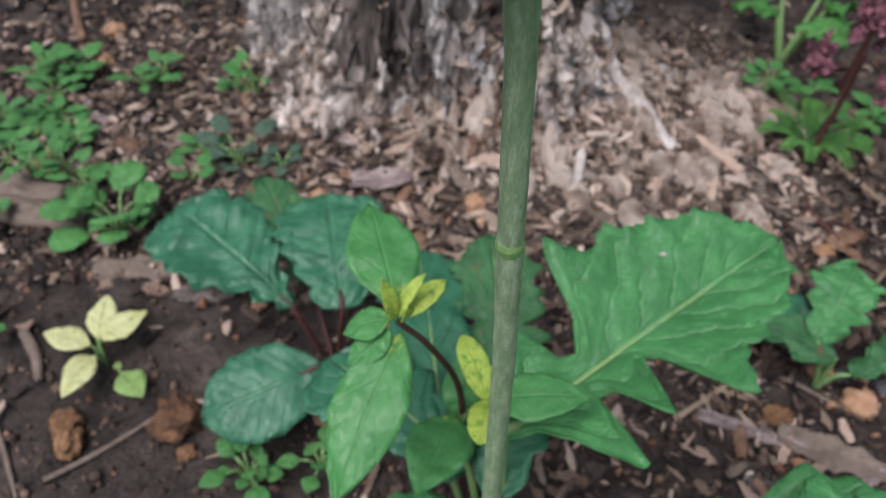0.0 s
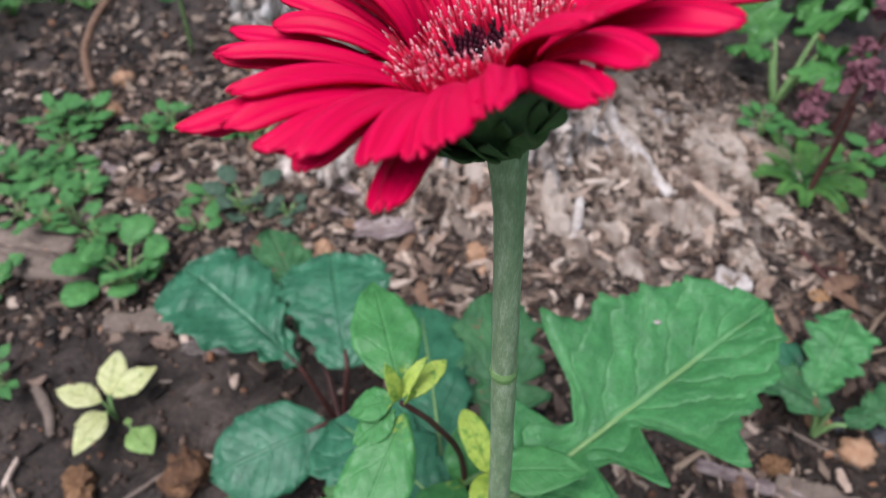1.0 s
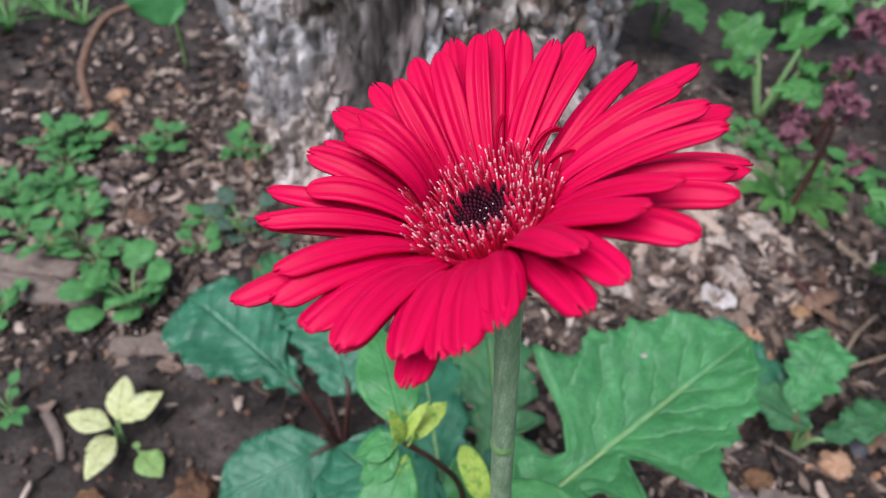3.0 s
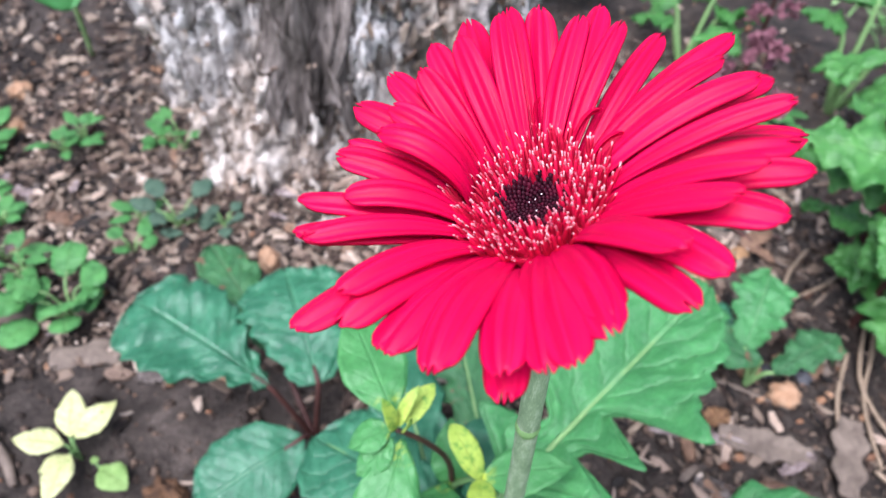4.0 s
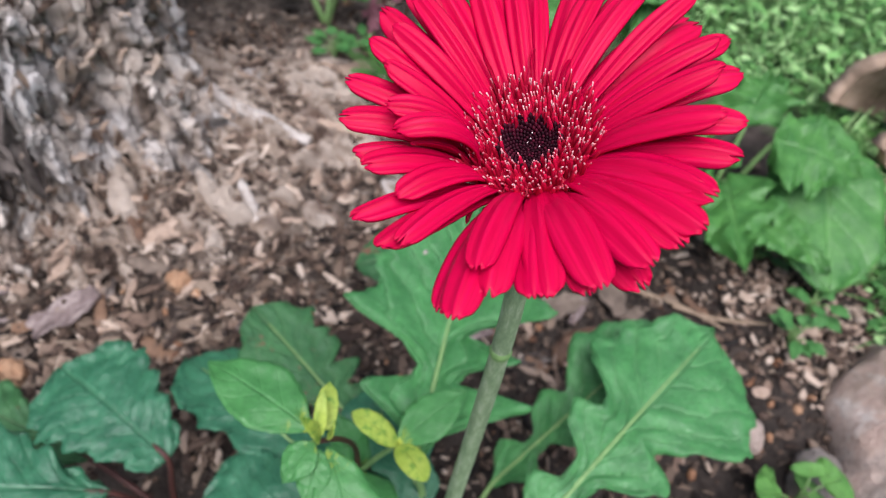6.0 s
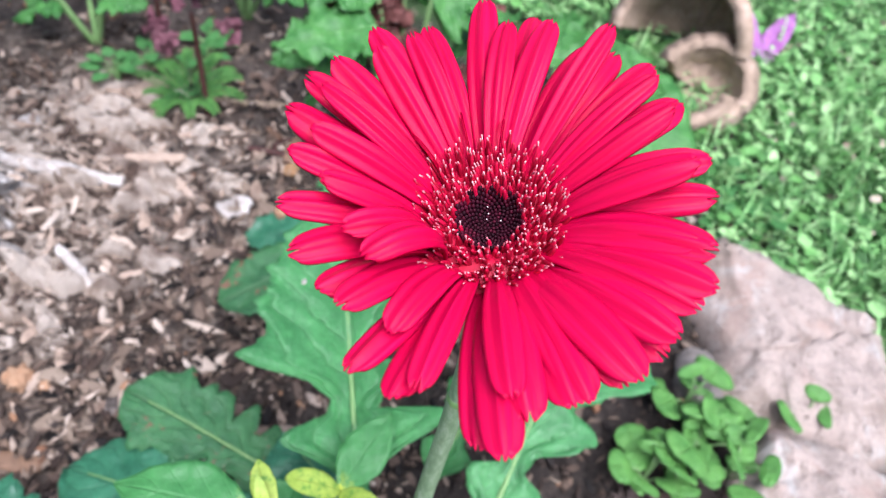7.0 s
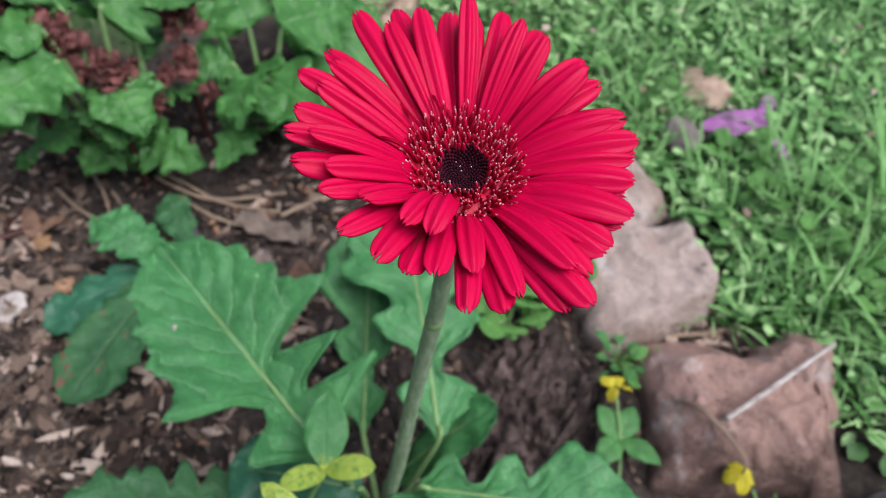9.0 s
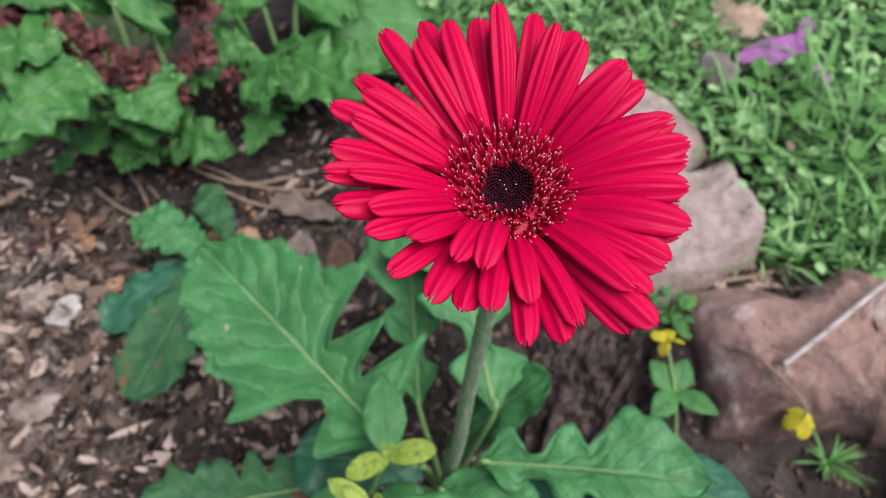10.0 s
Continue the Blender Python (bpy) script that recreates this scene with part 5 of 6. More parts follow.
# ---- worn lobed leaves under the tip of the gerbera's broad leaf ----
def build_lobed_weed():
    foot = Vector((0.240, 0.285, ground_height(0.240, 0.285)))
    plant = thing("lobed_weed", foot, "low weed with jagged dark worn leaves beside the gerbera", "weed")
    for k, (base, tip, w, mat) in enumerate((((0.236, 0.282, 0.044), (0.126, 0.345, 0.040), 0.027, GERBERA_WORN), ((0.228, 0.292, 0.046), (0.262, 0.340, 0.060), 0.021, GERBERA),
                                             ((0.240, 0.292, 0.034), (0.190, 0.372, 0.030), 0.020, GERBERA_DARK), ((0.250, 0.280, 0.030), (0.305, 0.300, 0.034), 0.015, GERBERA_WORN))):
        ob = blade("leaf", mat, plant, base, tip, lobed(w, 3, 0.5, 0.5, 60 + k, 1.8), lobed(w, 3, 0.5, 0.5, 70 + k, 1.8), arch=0.010, ruffle=0.006, ns=46, nv=6, seed=60 + k, origin=foot, pucker=0.002)
        tube("leaf_stalk", PETIOLE, ob, [foot, (Vector(base) + foot) / 2 + Vector((0, 0, 0.006)), base], [0.002, 0.0016, 0.0012], 7, "", foot)


build_lobed_weed()
for k, (x, y) in enumerate(((0.205, 0.020), (0.185, 0.030), (0.225, 0.005), (0.200, -0.005), (0.170, 0.045), (0.235, 0.035))):
    random_herb("clover", (x, y), "round-leaved light green weed against the border stone", "clover", 7, 0.036, 0.042, 0.0155, CLOVER, 1500 + 20 * k, ROUND, "weeds along the border stones")
random_herb("clover", (0.262, -0.040), "round-leaved weed growing from a crack in stone", "clover", 3, 0.024, 0.055, 0.013, CLOVER, 1700, ROUND, "weeds along the border stones")
for k, (x, y) in enumerate(((0.205, -0.222), (0.270, -0.205), (0.325, -0.205), (0.155, -0.252), (0.250, -0.262), (0.270, -0.290))):
    random_herb("clover", (x, y), "round-leaved green weed in the grass beyond the stones", "clover", 9, 0.034, 0.045, 0.0105, CLOVER, 1800 + 20 * k, ROUND, "weeds in the grass")
random_herb("clover", (0.130, -0.030), "feathery green weed beside the border stones", "clover", 12, 0.030, 0.03, 0.004, SMALLWEED, 1720, OVATE, "weeds along the border stones")
random_herb("clover", (0.118, -0.045), "small round-leaved weed beside the border stones", "clover", 4, 0.022, 0.025, 0.010, CLOVER, 1740, ROUND, "weeds along the border stones")


# ---- yellow-flowered seedlings ----
def yellow_flower(place, bloom_at, label, seed, leaves=4):
    foot = Vector((place[0], place[1], ground_height(*place)))
    plant = thing("yellow_flowered_weed", foot, label, "weed")
    top = Vector(bloom_at) - foot
    knot = top * 0.48 + Vector((0, 0, 0.010))
    tube("stem", PETIOLE, plant, [(0, 0, -0.002), knot * 0.5 + Vector((0, 0, 0.003)), knot, top], [0.0014, 0.0012, 0.001, 0.0008], 7)
    rng = random.Random(seed)
    for k in range(leaves):
        a = k * 1.75 + 0.4
        d = Vector((math.cos(a), math.sin(a), 0))
        blade("leaf", SMALLWEED, plant, knot, knot + d * rng.uniform(0.024, 0.032) + Vector((0, 0, rng.uniform(-0.004, 0.006))), scaled(OVATE, rng.uniform(0.0075, 0.0100)), arch=0.004, ruffle=0.001, ns=14, nv=3, seed=seed + k)
    for k in range(4):
        a = k * 1.6 + seed
        d = Vector((math.cos(a), math.sin(a), 0.1 - 0.5 * (k % 2)))
        blade("petal", YPETAL, plant, top, top + d * rng.uniform(0.0085, 0.0115), scaled(ROUND, rng.uniform(0.0040, 0.0055)), arch=0.003, ruffle=0.002, roll=rng.uniform(-40, 40), ns=10, nv=3, seed=seed + 9 + k)


yellow_flower((0.037, -0.004), (0.095, -0.007, 0.049), "small weed with a yellow bloom beside a stone", 1)


def drooping_flower():
    foot = Vector((0.098, -0.050, 0.030))
    plant = thing("drooping_yellow_flower", foot, "yellow bud drooping on a thin tan stalk over stone", "flower")
    tube("stalk", STRAW, plant, [(0, 0, -0.02), (-0.025, -0.006, 0.022), (-0.062, -0.018, 0.030), (-0.070, -0.020, 0.018)], [0.0011, 0.0010, 0.0009, 0.0007], 7)
    for k in range(4):
        a = k * 1.5
        d = Vector((math.cos(a) * 0.8, math.sin(a) * 0.8, -0.7))
        p = Vector((-0.070, -0.020, 0.018))
        blade("petal", YPETAL, plant, p, p + d * 0.013, scaled(ROUND, 0.005), arch=0.003, ruffle=0.001, ns=10, nv=3, seed=70 + k)


drooping_flower()


# ---- broad-leaved plants with dark red blooms ----
POINTED = [(0, 0.20), (0.07, 0.66), (0.14, 0.94), (0.20, 1.0), (0.27, 0.74), (0.33, 0.60), (0.43, 0.80), (0.50, 0.86), (0.57, 0.58), (0.64, 0.44), (0.73, 0.50), (0.80, 0.40), (0.90, 0.20), (1, 0.02)]


def uneven(w, seed):
    """The pointed, lobed outline, no two alike."""
    q = random.Random(seed)
    shift, tall = q.uniform(-0.03, 0.03), q.uniform(0.8, 1.1)
    return rounded([(min(1, max(0, s + (shift if 0 < s < 1 else 0))), x * w * (tall if s < 0.3 else q.uniform(0.85, 1.12))) for s, x in POINTED])


def broad_plant(place, label, leaves, seed):
    foot = Vector((place[0], place[1], ground_height(*place)))
    plant = thing("broadleaf_plant", foot, label, "plant")
    rl = random.Random(seed)
    for k, (tip, reach, w, base_share, drop) in enumerate(leaves):
        t = Vector(tip) - foot
        b = Vector((t.x * base_share, t.y * base_share, t.z * rl.uniform(0.85, 1.25)))
        ob = blade("leaf", BROAD, plant, b, t, uneven(w, seed + k), uneven(w, seed + k + 50), arch=drop, ruffle=w * 0.30, pucker=w * 0.06, roll=rl.uniform(-42, 42), ns=44, nv=6, seed=seed + k)
        tube("leaf_stalk", PETIOLE, ob, [(0, 0, -0.004), b * 0.55 + Vector((0, 0, -0.004)), b - Vector((0, 0, 0.003)), b + (t - b) * 0.12 - Vector((0, 0, 0.004))], [0.0032, 0.0026, 0.002, 0.0012], 8)
    return plant


broad_plant((0.37, 0.34), "leafy plant with broad light green leaves", [
    ((0.270, 0.396, 0.140), 0.1, 0.036, 0.25, 0.012), ((0.300, 0.300, 0.100), 0.1, 0.034, 0.3, 0.010), ((0.345, 0.440, 0.130), 0.1, 0.042, 0.25, 0.012),
    ((0.460, 0.410, 0.120), 0.1, 0.044, 0.25, 0.012), ((0.440, 0.300, 0.140), 0.1, 0.040, 0.25, 0.012), ((0.322, 0.362, 0.045), 0.1, 0.026, 0.3, 0.01), ((0.330, 0.270, 0.040), 0.1, 0.026, 0.3, 0.01),
    ((0.318, 0.405, 0.060), 0.1, 0.030, 0.3, 0.01), ((0.395, 0.275, 0.070), 0.1, 0.030, 0.3, 0.01), ((0.425, 0.345, 0.060), 0.1, 0.028, 0.3, 0.01), ((0.306, 0.322, 0.085), 0.1, 0.030, 0.35, 0.01), ((0.300, 0.425, 0.100), 0.1, 0.034, 0.3, 0.012), ((0.355, 0.300, 0.045), 0.1, 0.022, 0.2, 0.008)], 400)
pot_side = broad_plant((0.42, 0.225), "leafy plant with a large pale green leaf over the soil", [
    ((0.320, 0.150, 0.075), 0.1, 0.044, 0.1, 0.014), ((0.345, 0.215, 0.070), 0.1, 0.034, 0.3, 0.01), ((0.470, 0.140, 0.090), 0.1, 0.044, 0.25, 0.012), ((0.500, 0.250, 0.110), 0.1, 0.042, 0.25, 0.012),
    ((0.365, 0.255, 0.050), 0.1, 0.026, 0.3, 0.01), ((0.440, 0.300, 0.060), 0.1, 0.030, 0.3, 0.01), ((0.378, 0.165, 0.040), 0.1, 0.026, 0.3, 0.01), ((0.298, 0.232, 0.105), 0.1, 0.034, 0.35, 0.012), ((0.325, 0.262, 0.040), 0.1, 0.022, 0.4, 0.008), ((0.352, 0.182, 0.055), 0.1, 0.026, 0.3, 0.01), ((0.400, 0.110, 0.050), 0.1, 0.026, 0.3, 0.01)], 420)
blade("leaf", BROAD, pot_side, (0.525, 0.205, 0.085), (0.405, 0.103, 0.030), rounded(scaled(ROUND, 0.050)), arch=0.016, ruffle=0.006, ns=40, nv=7, seed=77, pucker=0.002, origin=pot_side.location, label="broad smooth light green leaf")
broad_plant((0.33, 0.66), "leafy plant beside the fern", [
    ((0.300, 0.760, 0.070), 0.1, 0.030, 0.3, 0.01), ((0.390, 0.640, 0.070), 0.1, 0.030, 0.3, 0.01), ((0.410, 0.730, 0.080), 0.1, 0.036, 0.3, 0.01), ((0.275, 0.690, 0.05), 0.1, 0.024, 0.3, 0.01), ((0.350, 0.600, 0.060), 0.1, 0.028, 0.3, 0.01)], 440)
broad_plant((0.25, 0.81), "leafy plant behind the stump", [
    ((0.200, 0.760, 0.070), 0.1, 0.030, 0.2, 0.01), ((0.270, 0.725, 0.065), 0.1, 0.030, 0.25, 0.01), ((0.310, 0.800, 0.070), 0.1, 0.030, 0.3, 0.01), ((0.24, 0.88, 0.08), 0.1, 0.03, 0.3, 0.01)], 460)
broad_plant((0.46, 0.58), "leafy plant beside pink blooms", [
    ((0.400, 0.520, 0.080), 0.1, 0.034, 0.25, 0.01), ((0.420, 0.640, 0.085), 0.1, 0.034, 0.3, 0.01), ((0.530, 0.560, 0.080), 0.1, 0.036, 0.3, 0.01), ((0.500, 0.660, 0.090), 0.1, 0.036, 0.3, 0.01), ((0.470, 0.490, 0.060), 0.1, 0.030, 0.3, 0.01)], 480)


broad_plant((0.42, 0.845), "leafy green plant behind the rotten wood", [
    ((0.355, 0.795, 0.070), 0.1, 0.034, 0.25, 0.01), ((0.440, 0.765, 0.070), 0.1, 0.034, 0.25, 0.01), ((0.505, 0.815, 0.080), 0.1, 0.036, 0.25, 0.01), ((0.400, 0.910, 0.090), 0.1, 0.036, 0.3, 0.01),
    ((0.330, 0.865, 0.070), 0.1, 0.032, 0.3, 0.01), ((0.480, 0.905, 0.085), 0.1, 0.036, 0.3, 0.01), ((0.390, 0.770, 0.040), 0.1, 0.026, 0.3, 0.01), ((0.470, 0.790, 0.045), 0.1, 0.028, 0.3, 0.01)], 495)


def bloom(place, height, mat, label, seed, count=60, size=0.035):
    """Several crinkled flower clusters on one leaning stem."""
    foot = Vector((place[0], place[1], ground_height(*place)))
    plant = thing("frilled_bloom", foot, label, "flower")
    rng = random.Random(seed)
    tube("stem", RED_STALK, plant, [(0, 0, -0.004), (0.006, 0.004, height * 0.45), (0.002, 0.0, height * 0.85)], [0.0030, 0.0024, 0.0016], 8)
    heads = [(Vector((0.002, 0, height)), 1.0)] + [(Vector((rng.uniform(-1, 1) * size * 0.75, rng.uniform(-1, 1) * size * 0.75, height * rng.uniform(0.55, 0.9))), rng.uniform(0.5, 0.8)) for k in range(3)]
    for centre, share in heads:
        for k in range(int(count * share * 0.7)):
            d = Vector((rng.gauss(0, 1), rng.gauss(0, 1), rng.gauss(0.35, 0.8))).normalized()
            b = centre + d * (size * share * rng.uniform(0.05, 0.30))
            blade("bract", mat, plant, b, b + d * size * share * rng.uniform(0.18, 0.42), scaled(ROUND, size * share * rng.uniform(0.10, 0.20)), arch=0.003, ruffle=0.006, roll=rng.uniform(-80, 80), ns=7, nv=2, seed=seed + k, thick=0.0004)


bloom((0.372, 0.366), 0.128, CORAL, "dark red crinkled bloom above green leaves", 500, 44, 0.040)
bloom((0.345, 0.326), 0.118, CORAL, "dark red crinkled bloom above green leaves", 560, 44, 0.036)
bloom((0.408, 0.280), 0.128, CORAL, "dark red crinkled bloom above green leaves", 620, 44, 0.040)
bloom((0.402, 0.408), 0.130, CORAL, "dark red crinkled bloom above green leaves", 780, 40, 0.038)
bloom((0.302, 0.502), 0.125, PINK, "faded pink crinkled bloom beside the fern", 660, 36, 0.032)
bloom((0.372, 0.615), 0.130, PINK, "faded pink crinkled bloom behind the fern", 740, 36, 0.036)


def upright_plant():
    """A pale, upright stem with winged, lobed leaves between the dark blooms."""
    foot = Vector((0.361, 0.304, ground_height(0.361, 0.304)))
    plant = thing("upright_weed", foot, "upright pale green weed with lobed leaves among dark blooms", "weed")
    pts = [(0, 0, -0.004), (0.020, 0.006, 0.040), (0.036, 0.012, 0.078), (0.060, 0.018, 0.125), (0.078, 0.022, 0.160)]
    tube("stem", PETIOLE, plant, pts, [0.0042, 0.0036, 0.0030, 0.0022, 0.0014], 10, "thick pale green stem")
    rng = random.Random(52)
    for k, (share, az, L, w, rise) in enumerate(((0.25, 100, 0.050, 0.014, 0.010), (0.35, -80, 0.046, 0.014, 0.006), (0.5, 150, 0.060, 0.018, 0.014), (0.55, -30, 0.060, 0.017, 0.018), (0.7, 70, 0.058, 0.016, 0.020), (0.75, -110, 0.062, 0.018, 0.016), (0.9, 170, 0.050, 0.014, 0.024), (0.95, 20, 0.046, 0.012, 0.026))):
        x = share * 4
        i = min(int(x), 3)
        p = Vector(pts[i]).lerp(Vector(pts[i + 1]), x - i)
        d = Vector((math.cos(radians(az)), math.sin(radians(az)), 0))
        blade("leaf", BROAD, plant, p, p + d * L + Vector((0, 0, rise)), lobed(w, 3, 0.6, 0.5, 300 + k, 2), lobed(w, 3, 0.6, 0.5, 320 + k, 2), arch=0.010, ruffle=0.006, roll=rng.uniform(-30, 30), ns=34, nv=5, seed=90 + k)


upright_plant()


def build_fern():
    foot = Vector((0.315, 0.535, ground_height(0.315, 0.535)))
    plant = thing("ferny_weed", foot, "feathery bright green fern-like weed", "weed")
    rng = random.Random(33)
    for k in range(13):
        a = k * 0.483 * 2 + rng.uniform(-0.2, 0.2)
        L = rng.uniform(0.035, 0.060)
        d = Vector((math.cos(a), math.sin(a), 0))
        pts = [Vector((0, 0, 0)), d * L * 0.5 + Vector((0, 0, L * 0.45)), d * L + Vector((0, 0, L * 0.4))]
        rib = tube("frond", SMALLWEED, plant, pts, [0.001, 0.0008, 0.0004], 5)
        for i in range(13):
            s = 0.2 + 0.78 * i / 12
            p = bezier(pts[0], pts[1] * 1.3, pts[2], s)
            for sd in (-1, 1):
                e = Vector((-d.y, d.x, 0.15)) * sd + d * 0.6
                blade("leaflet", CLOVER, rib, p, p + e.normalized() * (0.0115 * (1.1 - s * 0.7)), scaled(OVATE, 0.0015), arch=0.001, ns=5, nv=2, seed=i + k, thick=0.0003)


build_fern()


# ---- border stones ----
def rock(name, corners, top, mat, label, seed, category="stone"):
    """A worn block over a four-sided footprint: bulged sides, rounded rim, uneven top."""
    n = 72
    cx = sum(c[0] for c in corners) / 4
    cy = sum(c[1] for c in corners) / 4
    verts, faces = [], []
    a, b, c, d = (Vector((x - cx, y - cy, 0)) for x, y in corners)
    for j in range(n + 1):
        for i in range(n + 1):
            u, v = i / n, j / n
            p = (a * (1 - u) + b * u) * (1 - v) + (d * (1 - u) + c * u) * v
            e = min(u, 1 - u, v, 1 - v)
            h = top * (min(1, min(u, 1 - u) / 0.17) * min(1, min(v, 1 - v) / 0.17)) ** 0.42
            q = Vector((p.x + cx, p.y + cy, seed))
            h += (0.012 * noise.noise(q * 9) - 0.005 * abs(noise.noise(q * 19)) - 0.005 * abs(noise.noise(q * 43)) + 0.003 * noise.noise(q * 55) + 0.003 * noise.noise(q * 90) + 0.0016 * noise.noise(q * 200)) * min(1, e / 0.06)
            wob = Vector((noise.noise(q * 14), noise.noise(q * 14 + Vector((7, 0, 0))), 0)) * 0.020 + Vector((noise.noise(q * 40), noise.noise(q * 40 + Vector((7, 0, 0))), 0)) * 0.008
            p = p + wob
            verts.append((p.x, p.y, h - 0.02 if e <= 0 else h))
    for j in range(n):
        for i in range(n):
            faces.append((j * (n + 1) + i, j * (n + 1) + i + 1, (j + 1) * (n + 1) + i + 1, (j + 1) * (n + 1) + i))
    rim = [i for i in range(n + 1)] + [k * (n + 1) + n for k in range(1, n + 1)] + [n * (n + 1) + i for i in range(n - 1, -1, -1)] + [k * (n + 1) for k in range(n - 1, 0, -1)]
    faces.append(tuple(reversed(rim)))
    ob = solid(name, verts, faces, mat)
    ob.location = (cx, cy, ground_height(cx, cy) * 0.5 - 0.005)
    return tagged(ob, label, category, "border stones")


rock("border_stone", [(0.138, -0.038), (0.180, -0.126), (0.266, -0.126), (0.222, 0.000)], 0.044, PALESTONE, "pale pinkish weathered border stone", 3)
rock("border_stone", [(0.224, 0.008), (0.276, -0.122), (0.396, -0.088), (0.410, 0.070)], 0.048, PALESTONE, "pale grey-pink weathered border stone with a crack", 5)
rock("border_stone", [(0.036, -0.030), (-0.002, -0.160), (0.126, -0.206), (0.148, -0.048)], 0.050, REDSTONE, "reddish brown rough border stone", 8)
rock("border_stone", [(-0.052, -0.094), (-0.09, -0.23), (0.0, -0.240), (0.010, -0.132)], 0.045, GREYSTONE, "grey weathered border stone", 9)
stone("grey_stone", (0.262, 0.030, 0.006), (0.026, 0.017, 0.015), GREYSTONE, "small grey stone in front of the border", "stone", 4, 30)
stone("grey_stone", (0.362, -0.165, 0.01), (0.022, 0.020, 0.018), GREYSTONE, "small grey stone in the grass", "stone", 6, 60)
stone("pale_stone", (0.262, 0.078), (0.014, 0.010, 0.009), PALESTONE, "small white stone on damp soil", "stone", 7, 20)
stone("clod", (0.425, -0.215, 0.014), (0.030, 0.026, 0.016), POT, "tan lump of dry earth in the grass", "clod", 14, 10)

# loose stones on the soil
for k, (x, y, r, mat, label) in enumerate((
        (-0.149, 0.246, 0.0165, CLOD, "ochre clod beside a twig"), (-0.138, 0.226, 0.0065, CLOD, "small ochre clod beside a larger one"), (-0.212, 0.240, 0.011, CLOD, "reddish ochre clod on bare soil"), (-0.206, 0.228, 0.012, CLOD, "reddish ochre clod on bare soil"),
        (0.026, 0.424, 0.0105, OCHRE, "orange pebble in front of the stump"), (0.032, 0.408, 0.0065, OCHRE, "small orange pebble among wood chips"), (-0.092, 0.429, 0.0135, OCHRE, "flat tan pebble behind young leaves"), (-0.126, 0.436, 0.0115, OCHRE, "rounded orange pebble behind young leaves"),
        (-0.320, 0.482, 0.0105, OCHRE, "tan pebble among weeds"), (-0.318, 0.462, 0.0115, OCHRE, "brown pebble among weeds"), (-0.345, 0.690, 0.013, OCHRE, "tan pebble near the stump"), (-0.335, 0.630, 0.014, OCHRE, "orange pebble near the stump"),
        (0.245, 0.295, 0.0095, OCHRE, "orange pebble on dark soil"), (0.271, 0.296, 0.0090, OCHRE, "orange pebble on dark soil"), (0.258, 0.292, 0.0060, DARKSTONE, "dark grey pebble on damp soil"), (0.209, 0.263, 0.0100, CLOD, "ochre pebble beside bark"),
        (0.262, 0.272, 0.0120, OCHRE, "tan pebble on dark soil"), (0.282, 0.285, 0.0075, DARKSTONE, "dark pebble on damp soil"), (0.238, 0.352, 0.0090, OCHRE, "tan pebble behind the leaf"), (-0.305, 0.417, 0.0065, OCHRE, "orange pebble beside a root"),
        (-0.118, 0.330, 0.0065, OCHRE, "orange pebble under a leaf"), (0.035, 0.128, 0.0070, DARKSTONE, "bluish dark pebble at the stem"), (0.068, 0.110, 0.0085, DARKSTONE, "bluish dark pebble on soil"), (0.235, 0.372, 0.0085, OCHRE, "tan pebble on wood chips"),
        (-0.062, 0.250, 0.0080, OCHRE, "tan pebble beside the young gerbera"), (0.280, 0.395, 0.008, CLOD, "ochre pebble on wood chips"))):
    q = random.Random(900 + k)
    r *= 0.86
    stone("pebble", (x, y), (r, r * q.uniform(0.7, 0.95), r * q.uniform(0.55, 0.85)), mat, label, "pebble", 40 + k, q.uniform(0, 360), 0.40, 4, 2.1, 0.20, 0.22, "loose pebbles")


